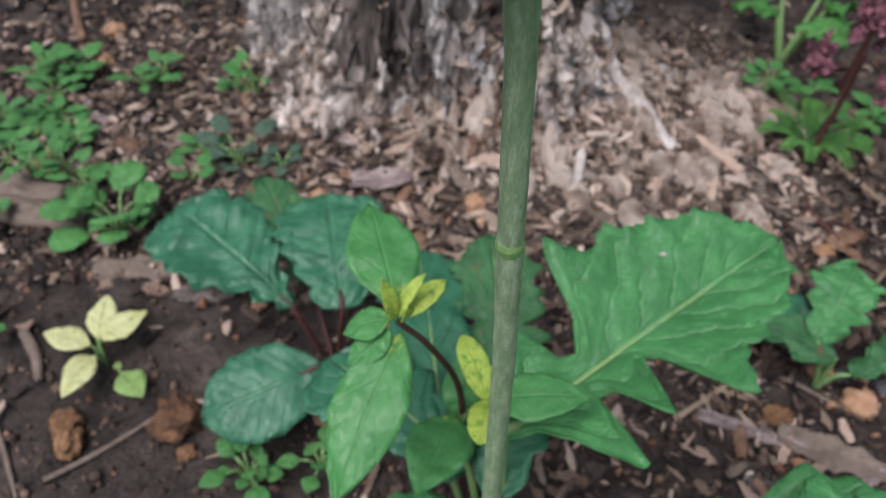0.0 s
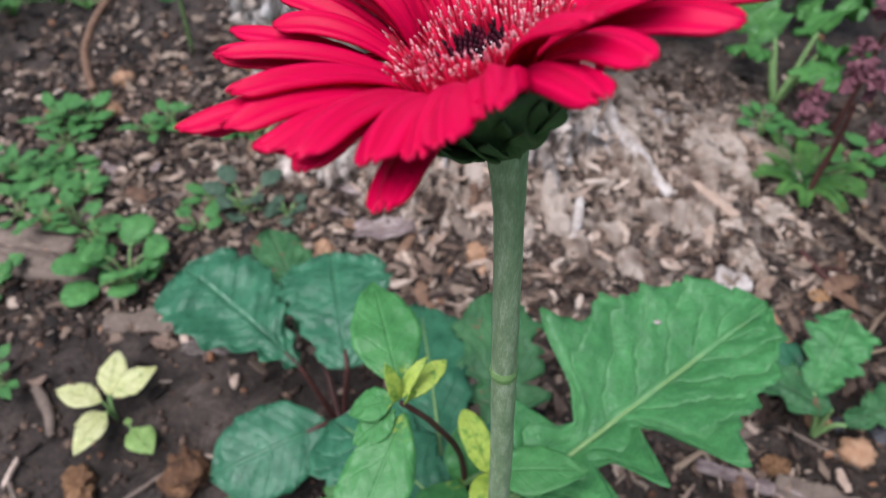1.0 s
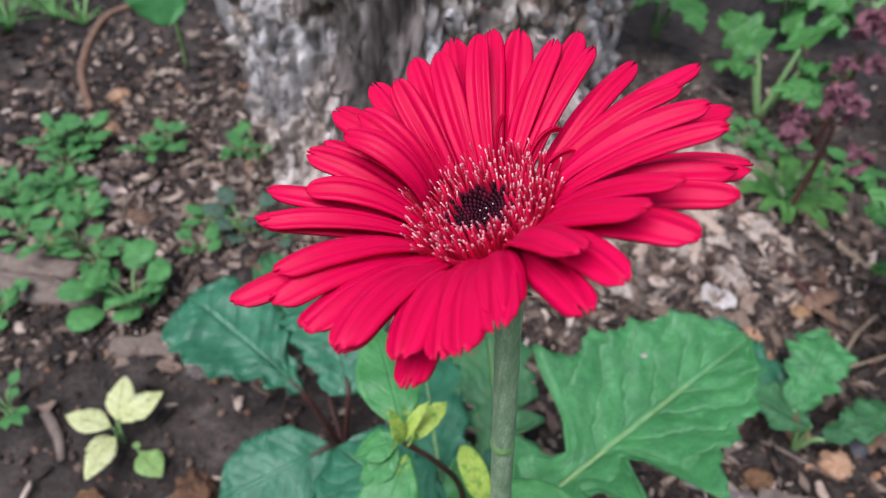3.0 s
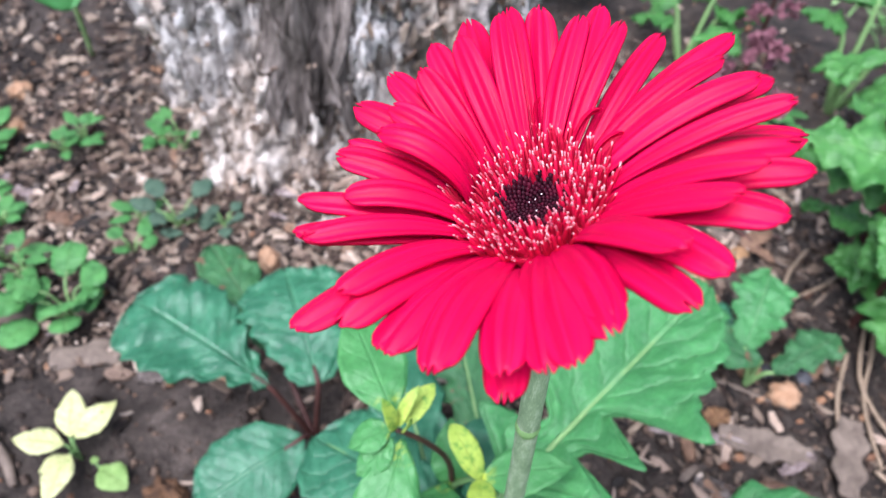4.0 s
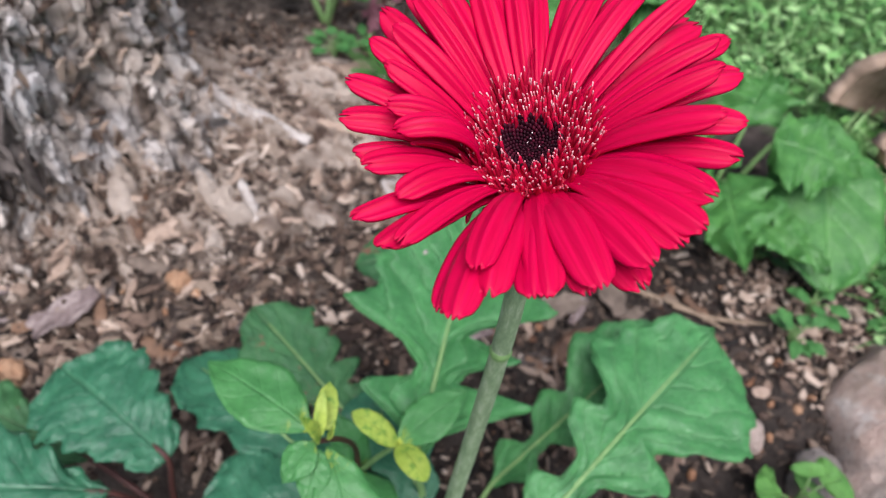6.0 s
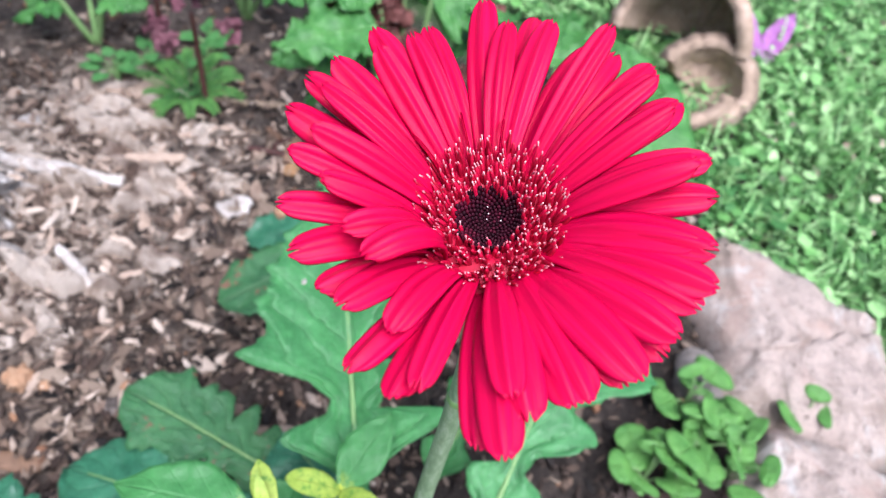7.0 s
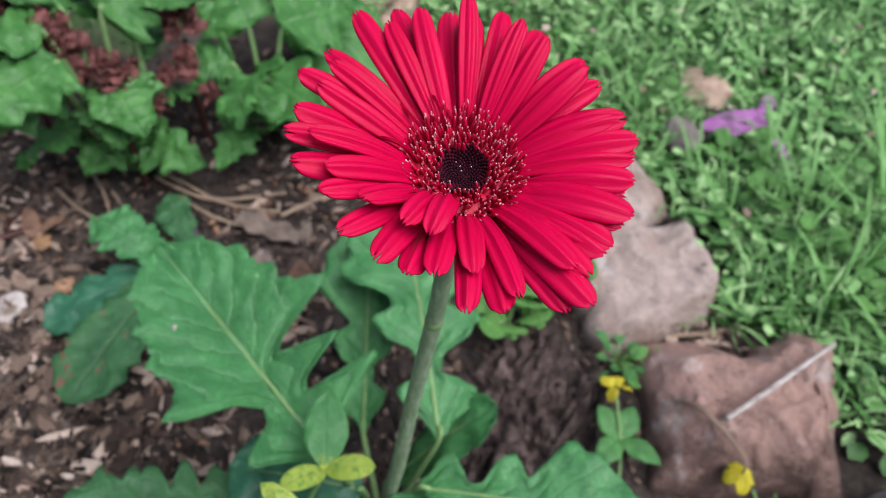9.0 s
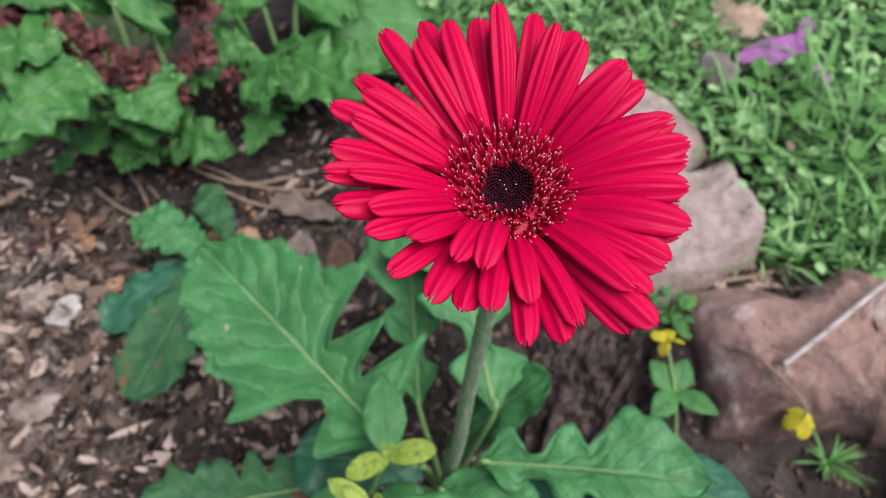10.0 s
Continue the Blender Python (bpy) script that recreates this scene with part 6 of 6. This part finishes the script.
# ---- splinters, bark and twigs ----
def splinter(name, a, b, width, thick, mat, label, seed, category="wood splinter", curl=0.0, crumble=0.0, group=""):
    a, b = Vector(a), Vector(b)
    place = (a + b) / 2
    d = (b - a)
    side = d.cross(UP).normalized()
    n = side.cross(d).normalized()
    ns, nv = (70, 30) if crumble else (26, 5)
    top, low = [], []
    for i in range(ns + 1):
        s = i / ns
        w = width * (0.35 + 0.65 * math.sin(math.pi * (0.15 + 0.75 * s))) * (1 + 0.5 * noise.noise(Vector((s * 5, seed, 0))) + 0.35 * noise.noise(Vector((s * 14, seed, 4))))
        for j in range(2 * nv + 1):
            v = j / nv - 1
            p = a + d * (s + 0.22 * noise.noise(Vector((v * 5, seed, 2 + round(s)))) * abs(2 * s - 1)) - place + side * (w * v)
            relief = 0.5 * thick * noise.noise(Vector((v * 7, s * 2.5, seed))) + 0.3 * thick * noise.noise(Vector((v * 16, s * 9, seed)))
            p += n * (curl * width * v * v + 0.4 * width * noise.noise(Vector((s * 3, 5, seed))))
            if crumble:
                h1, tone, gap = plates((p + place).x / 0.017, (p + place).y / 0.012, seed)
                relief += crumble * (0.5 * h1 - 1.2 * (1 - gap) + 0.5 * noise.noise((p + place) * 90) + 0.3 * noise.noise((p + place) * 220))
            top.append(p + n * (thick * (1 - 0.6 * v * v) + relief))
            low.append(p - n * (thick * 0.4))
    m, k0 = 2 * nv + 1, len(top)
    faces = []
    for i in range(ns):
        for j in range(m - 1):
            q = (i * m + j, i * m + j + 1, (i + 1) * m + j + 1, (i + 1) * m + j)
            faces += [q, tuple(k0 + x for x in reversed(q))]
    rim = [i * m for i in range(ns + 1)] + [ns * m + j for j in range(1, m)] + [i * m + m - 1 for i in range(ns - 1, -1, -1)] + [j for j in range(m - 2, 0, -1)]
    faces += [(y_, k0 + y_, k0 + x_, x_) for x_, y_ in zip(rim, rim[1:] + rim[:1])]
    ob = solid(name, top + low, faces, mat)
    ob.location = place
    return tagged(ob, label, category, group)


def on_ground(x, y, up=0.003):
    return (x, y, ground_height(x, y) + up)


splinter("bleached_splinter", on_ground(0.137, 0.558, 0.006), on_ground(0.183, 0.482, 0.006), 0.0060, 0.005, PALEWOOD, "long bleached wood splinter lying on chips", 1)
splinter("pale_chip", on_ground(0.178, 0.590), on_ground(0.202, 0.596), 0.009, 0.004, PALEWOOD, "small whitish chip on wood crumbs", 2)
splinter("upright_splinter", on_ground(0.100, 0.432), on_ground(0.108, 0.470, 0.010), 0.0042, 0.004, PALEWOOD, "pale splinter leaning on the rotten wood", 3)
splinter("bark_flake", on_ground(-0.070, 0.446), on_ground(-0.022, 0.444, 0.008), 0.011, 0.003, PURPLEBARK, "curled greyish bark flake before the stump", 4, "bark", 0.5)
splinter("bark_strip", on_ground(0.160, 0.262), on_ground(0.222, 0.240), 0.0045, 0.003, PURPLEBARK, "greyish purple bark strip on damp soil", 5, "bark", 0.4)
splinter("bark_strip", on_ground(0.205, 0.250), on_ground(0.262, 0.228), 0.0100, 0.003, TWIG, "brown crumbling bark strip on damp soil", 6, "bark", 0.4)
splinter("wood_chunk", on_ground(0.200, 0.508), on_ground(0.238, 0.472, 0.006), 0.0055, 0.005, CHIP, "tan wood chunk on chips", 7)
splinter("wood_chunk", on_ground(0.285, 0.575), on_ground(0.330, 0.565), 0.012, 0.006, CHIP, "tan wood chunk beside the fern", 8)
splinter("pale_splinter", on_ground(-0.035, 0.56, 0.012), (0.055, 0.535, 0.060), 0.0045, 0.003, PALEWOOD, "thin pale splinter across the rotten stump", 9)
splinter("wood_chunk", on_ground(0.262, 0.500), on_ground(0.300, 0.470), 0.005, 0.003, CHIP, "narrow tan wood splinter on chips", 10)
splinter("bark_flake", on_ground(-0.175, 0.332), on_ground(-0.135, 0.338), 0.007, 0.003, BARK, "dark bark flake on soil", 11, "bark")
splinter("bark_flake", on_ground(-0.235, 0.352), on_ground(-0.175, 0.358), 0.010, 0.003, TWIG, "brown bark flake on soil", 12, "bark")
splinter("white_flake", on_ground(0.205, 0.410), on_ground(0.230, 0.400), 0.010, 0.003, PALEWOOD, "whitish wood flake on chips", 13)
splinter("bark_flake", on_ground(0.300, 0.250), on_ground(0.270, 0.200), 0.010, 0.004, TWIG, "greyish bark flake beside straw", 14, "bark", 0.5)
splinter("root_wood", on_ground(-0.36, 0.415, 0.004), on_ground(-0.255, 0.395, 0.006), 0.013, 0.009, TWIG, "weathered grey root lying in the soil", 15, "root")
splinter("root_wood", on_ground(-0.36, 0.440, 0.004), on_ground(-0.285, 0.425, 0.004), 0.014, 0.008, TWIG, "weathered grey root lying in the soil", 16, "root")
splinter("dark_slab", on_ground(0.062, 0.082, 0.000), on_ground(0.158, 0.018, 0.002), 0.042, 0.012, SLAB, "dark brown slab of damp bark on soil", 17, "bark", -0.1, 0.006)
splinter("dark_slab", on_ground(0.045, 0.055, 0.002), on_ground(0.115, -0.015, 0.003), 0.022, 0.014, SLAB, "dark brown slab of damp bark on soil", 18, "bark", -0.1, 0.006)


# single larger pieces of bark and wood on the soil
q = random.Random(404)
count = 0
while count < 80:
    x, y = (q.uniform(-0.33, 0.06), q.uniform(0.35, 0.56)) if count % 3 else (q.uniform(0.17, 0.34), q.uniform(0.16, 0.47))
    if not clear_of_stump(x, y) or (x < -0.05 and y < 0.36):
        continue
    count += 1
    half, turn = q.uniform(0.006, 0.016), q.uniform(0, 3.14)
    dx, dy = half * math.cos(turn), half * math.sin(turn)
    kind, tone = q.choice(((TWIG, "brown"), (PURPLEBARK, "greyish"), (BARK, "dark"), (DRYLEAF, "reddish brown"), (CHIP, "tan"), (TWIG, "brown")))
    splinter("bark_piece", on_ground(x - dx, y - dy, 0.002), on_ground(x + dx, y + dy, q.uniform(0.002, 0.006)), half * q.uniform(0.25, 0.55), q.uniform(0.0012, 0.0026), kind, tone + " piece of bark lying on damp soil", 500 + count, "bark", q.uniform(-0.5, 0.5), 0.0, "bark pieces on the soil")


def twig(name, pts, r, mat, label, category="twig", sides=8):
    P = [Vector(p) for p in pts]
    mid = P[len(P) // 2]
    ob = tube(name, mat, None, pts, [r * 1.1, r, r * 0.75], sides, "", mid, 0.25)
    ob.location = mid
    return tagged(ob, label, category)


def along(pairs, up=0.003):
    return [on_ground(x, y, up) for x, y in pairs]


twig("twig", along([(-0.212, 0.206), (-0.190, 0.222), (-0.172, 0.238), (-0.158, 0.250)]), 0.0016, TWIG, "grey-brown twig lying on bare soil")
twig("twig", along([(-0.262, 0.300), (-0.248, 0.284), (-0.240, 0.268)]), 0.0035, TWIG, "short grey twig on soil")
twig("twig", along([(-0.255, 0.240), (-0.240, 0.220), (-0.222, 0.195)]), 0.0016, TWIG, "thin dark twig on soil")
twig("twig", along([(0.146, 0.258), (0.165, 0.270), (0.180, 0.280), (0.192, 0.286)]), 0.0020, STRAW, "pale dry twig under the leaf")
twig("twig", along([(0.190, 0.278), (0.215, 0.288), (0.238, 0.278), (0.262, 0.262)]), 0.0014, TWIG, "thin curved twig on soil")
twig("twig", along([(0.165, 0.282), (0.185, 0.276), (0.205, 0.268)]), 0.0011, STRAW, "thin pale straw on soil")
twig("twig", along([(0.225, 0.455), (0.262, 0.432), (0.300, 0.395), (0.330, 0.370)]), 0.0013, TWIG, "long thin stalk across wood chips")
twig("twig", along([(0.322, 0.518), (0.345, 0.480), (0.365, 0.455)]), 0.0026, STRAW, "tan stick beside the fern")
twig("twig", [(0.060, -0.068, 0.058), (0.073, -0.099, 0.061), (0.087, -0.130, 0.062), (0.104, -0.168, 0.060)], 0.0019, PALEWOOD, "pale dry stick lying across the reddish stone")
for k, pts in enumerate((((0.375, 0.345), (0.345, 0.300), (0.318, 0.262), (0.305, 0.215)), ((0.350, 0.320), (0.322, 0.272), (0.330, 0.210)), ((0.325, 0.300), (0.300, 0.268), (0.285, 0.235)), ((0.372, 0.380), (0.335, 0.360), (0.290, 0.345)), ((0.345, 0.400), (0.318, 0.378), (0.295, 0.352)), ((0.315, 0.180), (0.335, 0.150), (0.362, 0.120)), ((0.300, 0.215), (0.320, 0.178), (0.330, 0.140)), ((0.148, -0.062), (0.162, -0.095), (0.170, -0.128)), ((0.150, -0.080), (0.150, -0.120), (0.160, -0.150)))):
    twig("straw", along(pts, 0.005), 0.0016, STRAW, "dry straw stalk lying on the soil", "straw", 6)
twig("curved_twig", [(-0.352, 0.640, 0.01), (-0.372, 0.690, 0.03), (-0.352, 0.740, 0.06), (-0.29, 0.76, 0.07)], 0.0042, DRYLEAF, "curved dry brown stalk near the stump")
twig("purple_stalk", along([(0.280, 0.440), (0.290, 0.412), (0.300, 0.392)], 0.006), 0.0022, RED_STALK, "withered purple stalk on the chips", "stalk")
twig("purple_stalk", along([(0.285, 0.418), (0.305, 0.425), (0.325, 0.410)], 0.006), 0.0014, RED_STALK, "withered purple stalk on the chips", "stalk")


# ---- broken clay pot ----
def build_pot():
    """Thick curved pieces of a broken pot, nested in one another, mouths towards the bed."""
    place = Vector((0.612, 0.128, 0.0))
    pot = thing("broken_pot", place, "broken weathered clay pot lying on its side", "pot")
    pieces = (("shell", 0.044, 0.062, 0.15, 3.35, 0.085, (0.034, 0.020, 0.046), (-0.80, 0.16, 0.36), 0.010, "overhanging curved clay shell"),
              ("rim", 0.022, 0.038, -3.0, 2.9, 0.036, (-0.022, -0.016, 0.036), (-0.62, -0.10, 0.75), 0.011, "thick pinkish clay rim"),
              ("shard", 0.034, 0.046, -2.6, 0.2, 0.034, (-0.040, 0.004, 0.040), (-0.55, 0.20, 0.80), 0.009, "broken clay shard"))
    for name, r0, r1, a0, a1, ln, off, axis, wall, label in pieces:
        w = Vector(axis).normalized()
        v = (UP - w * w.z).normalized()
        u = v.cross(w)
        n, m = 48, 18
        verts, faces = [], []
        for layer in (0, 1):
            for k in range(m + 1):
                q = k / m
                lip = math.exp(-((1 - q) / 0.10) ** 2)
                for i in range(n + 1):
                    a = a0 + (a1 - a0) * i / n
                    z = ln * (q - 0.5) * (1 + 0.10 * noise.noise(Vector((a * 2.5, r0 * 90, 1)))) + 0.005 * noise.noise(Vector((a * 5, 3, r0 * 50)))
                    r = (r0 + (r1 - r0) * q ** 0.7) * min(1, 0.05 + q * 6) + (wall * (0.75 + 0.5 * lip) if layer else -0.003 * lip) + 0.0025 * noise.noise(Vector((a * 3, q * 4, r0 * 70))) + 0.0010 * noise.noise(Vector((a * 12, q * 16, 1)))
                    z -= 0.004 * lip * (1 if layer else 0)
                    verts.append(Vector(off) + u * (r * math.cos(a)) + v * (r * math.sin(a)) + w * z)
        c, k0 = n + 1, (n + 1) * (m + 1)
        for k in range(m):
            for i in range(n):
                q = (k * c + i, k * c + i + 1, (k + 1) * c + i + 1, (k + 1) * c + i)
                faces += [tuple(reversed(q)), tuple(k0 + x for x in q)]
        rim = [i for i in range(c)] + [k * c + n for k in range(1, m + 1)] + [m * c + i for i in range(n - 1, -1, -1)] + [k * c for k in range(m - 1, 0, -1)]
        faces += [(a_, b_, k0 + b_, k0 + a_) for a_, b_ in zip(rim, rim[1:] + rim[:1])]
        solid(name, verts, faces, POT, pot, label)


build_pot()


# ---- fallen violet petals, dry leaves ----
def fallen(name, mat, pieces, place, label, category):
    ob = thing(name, place, label, category)
    for k, (b, t, w) in enumerate(pieces):
        blade("petal" if mat is VIOLET else "blade", mat, ob, b, t, scaled(STRAP, w), arch=0.006, ruffle=0.002, ns=14, nv=3, seed=k + 5, thick=0.0005)


fallen("fallen_petals", VIOLET, [((-0.006, 0.070, 0.006), (0.006, 0.004, 0.014), 0.0095), ((-0.018, 0.055, 0.008), (-0.006, 0.004, 0.012), 0.0075), ((0.004, 0.012, 0.014), (-0.066, 0.004, 0.004), 0.0060), ((0.0, 0.006, 0.012), (0.026, -0.012, 0.018), 0.0070)], (0.370, -0.256, 0.018), "fallen violet petals lying on the grass", "petals")
fallen("fallen_petals", VIOLET, [((0, 0, 0.02), (0.07, 0.05, 0.06), 0.016), ((0, 0, 0.02), (0.03, 0.085, 0.05), 0.014), ((0, 0, 0.02), (0.09, -0.02, 0.05), 0.014)], (0.690, 0.070, 0.0), "violet striped leaves beyond the broken pot", "petals")
fallen("withered_leaf", DRYLEAF, [((0, 0, 0.003), (0.03, 0.01, 0.006), 0.007), ((0.005, 0, 0.003), (0.018, -0.022, 0.005), 0.005)], (0.285, 0.402, ground_height(0.285, 0.402)), "withered reddish leaf on wood chips", "leaf")
fallen("withered_leaf", DRYLEAF, [((0, 0, 0.003), (0.05, 0.012, 0.010), 0.012)], (0.165, 0.335, ground_height(0.165, 0.335)), "dry brown leaf on the soil", "leaf")
fallen("withered_leaf", DRYLEAF, [((0, 0, 0.003), (0.045, -0.008, 0.010), 0.012)], (0.200, 0.205, ground_height(0.2, 0.205)), "dry brown leaf on the soil", "leaf")


for k, (x, y) in enumerate(((0.400, 0.105), (0.430, 0.165), (0.470, 0.090), (0.435, 0.045), (0.492, 0.060), (0.455, 0.020), (0.360, 0.100), (0.335, 0.600), (0.365, 0.555), (0.300, 0.605), (0.395, 0.575))):
    random_herb("small_weed", (x, y), "small green weed on littered soil", "weed", 9, 0.036, 0.032, 0.0075, SMALLWEED, 2100 + 20 * k, TOOTHED, start=0.35)


v, f = lump_mesh((0.0019, 0.0012, 0.0007), 3, 0.4, 2)
flake = solid("dry_flake", v, f, PALEWOOD)
flake.location = (0.098, 0.251, 0.1605)
tagged(flake, "tiny pale dry flake lying on the broad gerbera leaf", "flake")


# ---- lawn beyond the stones ----
def build_lawn():
    rng = random.Random(77)
    verts, faces = [], []
    count = 0
    while count < 33000:
        x, y = rng.uniform(-0.30, 1.50), rng.uniform(-1.05, 1.45)
        d = 0.62 * x - y
        if d < (0.225 if x < 0.22 else 0.285 if x < 0.36 else 0.285 - 0.075 * min(1, (x - 0.36) / 0.06)) + 0.03 * noise.noise(Vector((x * 9, y * 9, 0))) and x < 0.60 - 0.30 * max(0, y - 0.62) + 0.05 * noise.noise(Vector((x * 7, y * 7, 5))):
            continue
        if rng.random() > max(0.16 if y > 0.3 else 0.0, 1.25 - 1.35 * math.hypot(x - 0.35, y + 0.15)):
            continue
        count += 1
        z = ground_height(x, y)
        a = rng.uniform(0, 6.28)
        dv = Vector((math.cos(a), math.sin(a), 0))
        sd = Vector((-dv.y, dv.x, 0))
        patch = noise.noise(Vector((x * 11, y * 11, 8)))
        broad = rng.random() < 0.55 + 0.7 * patch
        size = rng.random() ** 2
        h = rng.uniform(0.006, 0.026) if broad else rng.uniform(0.012, 0.045)
        L = 0.005 + 0.013 * size if broad else rng.uniform(0.015, 0.05)
        w = L * rng.uniform(0.32, 0.46) if broad else rng.uniform(0.0008, 0.0018)
        p = Vector((x, y, z))
        k0 = len(verts)
        if broad:
            c = p + Vector((0, 0, h))
            tilt = rng.uniform(-0.5, 0.5)
            for s, ww in ((0, 0.25), (0.3, 0.9), (0.7, 0.95), (1, 0.15)):
                q = c + dv * (L * s) + Vector((0, 0, tilt * L * s - 0.002 * s * s))
                verts += [q - sd * w * ww, q + Vector((0, 0, -0.0007)), q + sd * w * ww]
        else:
            for s, ww in ((0, 1), (0.35, 0.95), (0.7, 0.7), (1, 0.1)):
                q = p + dv * (L * s ** 1.5) + Vector((0, 0, h * (1.6 * s - 0.75 * s * s)))
                verts += [q - sd * w * ww, q + Vector((0, 0, -0.0004)), q + sd * w * ww]
        for k in range(3):
            for j in range(2):
                a_ = k0 + k * 3 + j
                faces.append((a_, a_ + 1, a_ + 4, a_ + 3))
    tagged(solid("lawn", verts, faces, GRASS), "short lawn of grass and clover leaves", "lawn", kind="stuff")


build_lawn()


def litter_in_lawn():
    """Dry leaf bits and small pale clover heads lying among the blades."""
    rng = random.Random(91)
    verts, faces = [], []
    count = 0
    while count < 420:
        x, y = rng.uniform(0.02, 1.2), rng.uniform(-0.8, 0.35)
        if 0.62 * x - y < 0.30 or noise.noise(Vector((x * 6, y * 6, 2))) < -0.1:
            continue
        count += 1
        shard(verts, faces, Vector((x, y, ground_height(x, y) + rng.uniform(0.010, 0.024))), None, rng.uniform(0.003, 0.010), rng.uniform(0.0015, 0.005), 0.0008, rng.uniform(0, 6.28), rng.gauss(0, 0.3), rng.gauss(0, 0.2), rng)
    tagged(solid("lawn_litter", verts, faces, CHIP, smooth=False), "dry tan leaf bits lying in the lawn", "leaf litter", kind="stuff")


litter_in_lawn()
for k, (x, y, n, L) in enumerate(((0.155, -0.215, 16, 0.11), (0.205, -0.190, 14, 0.10), (0.255, -0.170, 14, 0.09), (0.10, -0.245, 12, 0.10), (0.008, -0.095, 34, 0.034), (0.31, -0.165, 10, 0.08), (0.155, -0.145, 12, 0.06), (0.172, -0.185, 12, 0.07), (0.160, -0.085, 9, 0.04), (0.185, -0.255, 12, 0.13), (0.245, -0.235, 12, 0.12), (0.305, -0.225, 12, 0.12), (0.135, -0.285, 12, 0.13), (0.225, -0.305, 12, 0.14), (0.405, -0.130, 12, 0.09), (0.065, -0.275, 12, 0.12), (0.285, -0.345, 12, 0.13), (-0.505, 0.800, 16, 0.10), (-0.465, 0.835, 14, 0.09), (-0.535, 0.765, 14, 0.09), (-0.430, 0.825, 10, 0.06))):
    q = random.Random(1900 + k)
    tuft = thing("grass_tuft", (x, y, ground_height(x, y)), "tuft of long green grass beside the stones" if y < 0.5 else "tuft of long green grass beside the stump", "grass", "tufts along the border")
    for i in range(n):
        a = q.uniform(0, 6.28)
        r = L * q.uniform(0.4, 1.0)
        blade("blade", GRASS, tuft, (0, 0, 0), (math.cos(a) * r * 0.75, math.sin(a) * r * 0.75, L * q.uniform(0.2, 0.8)), scaled(STRAP, q.uniform(0.0010, 0.0022) * (0.45 if n > 20 else 1)), arch=L * q.uniform(0.05, 0.22), ns=12, nv=1, seed=i, thick=0.0003)
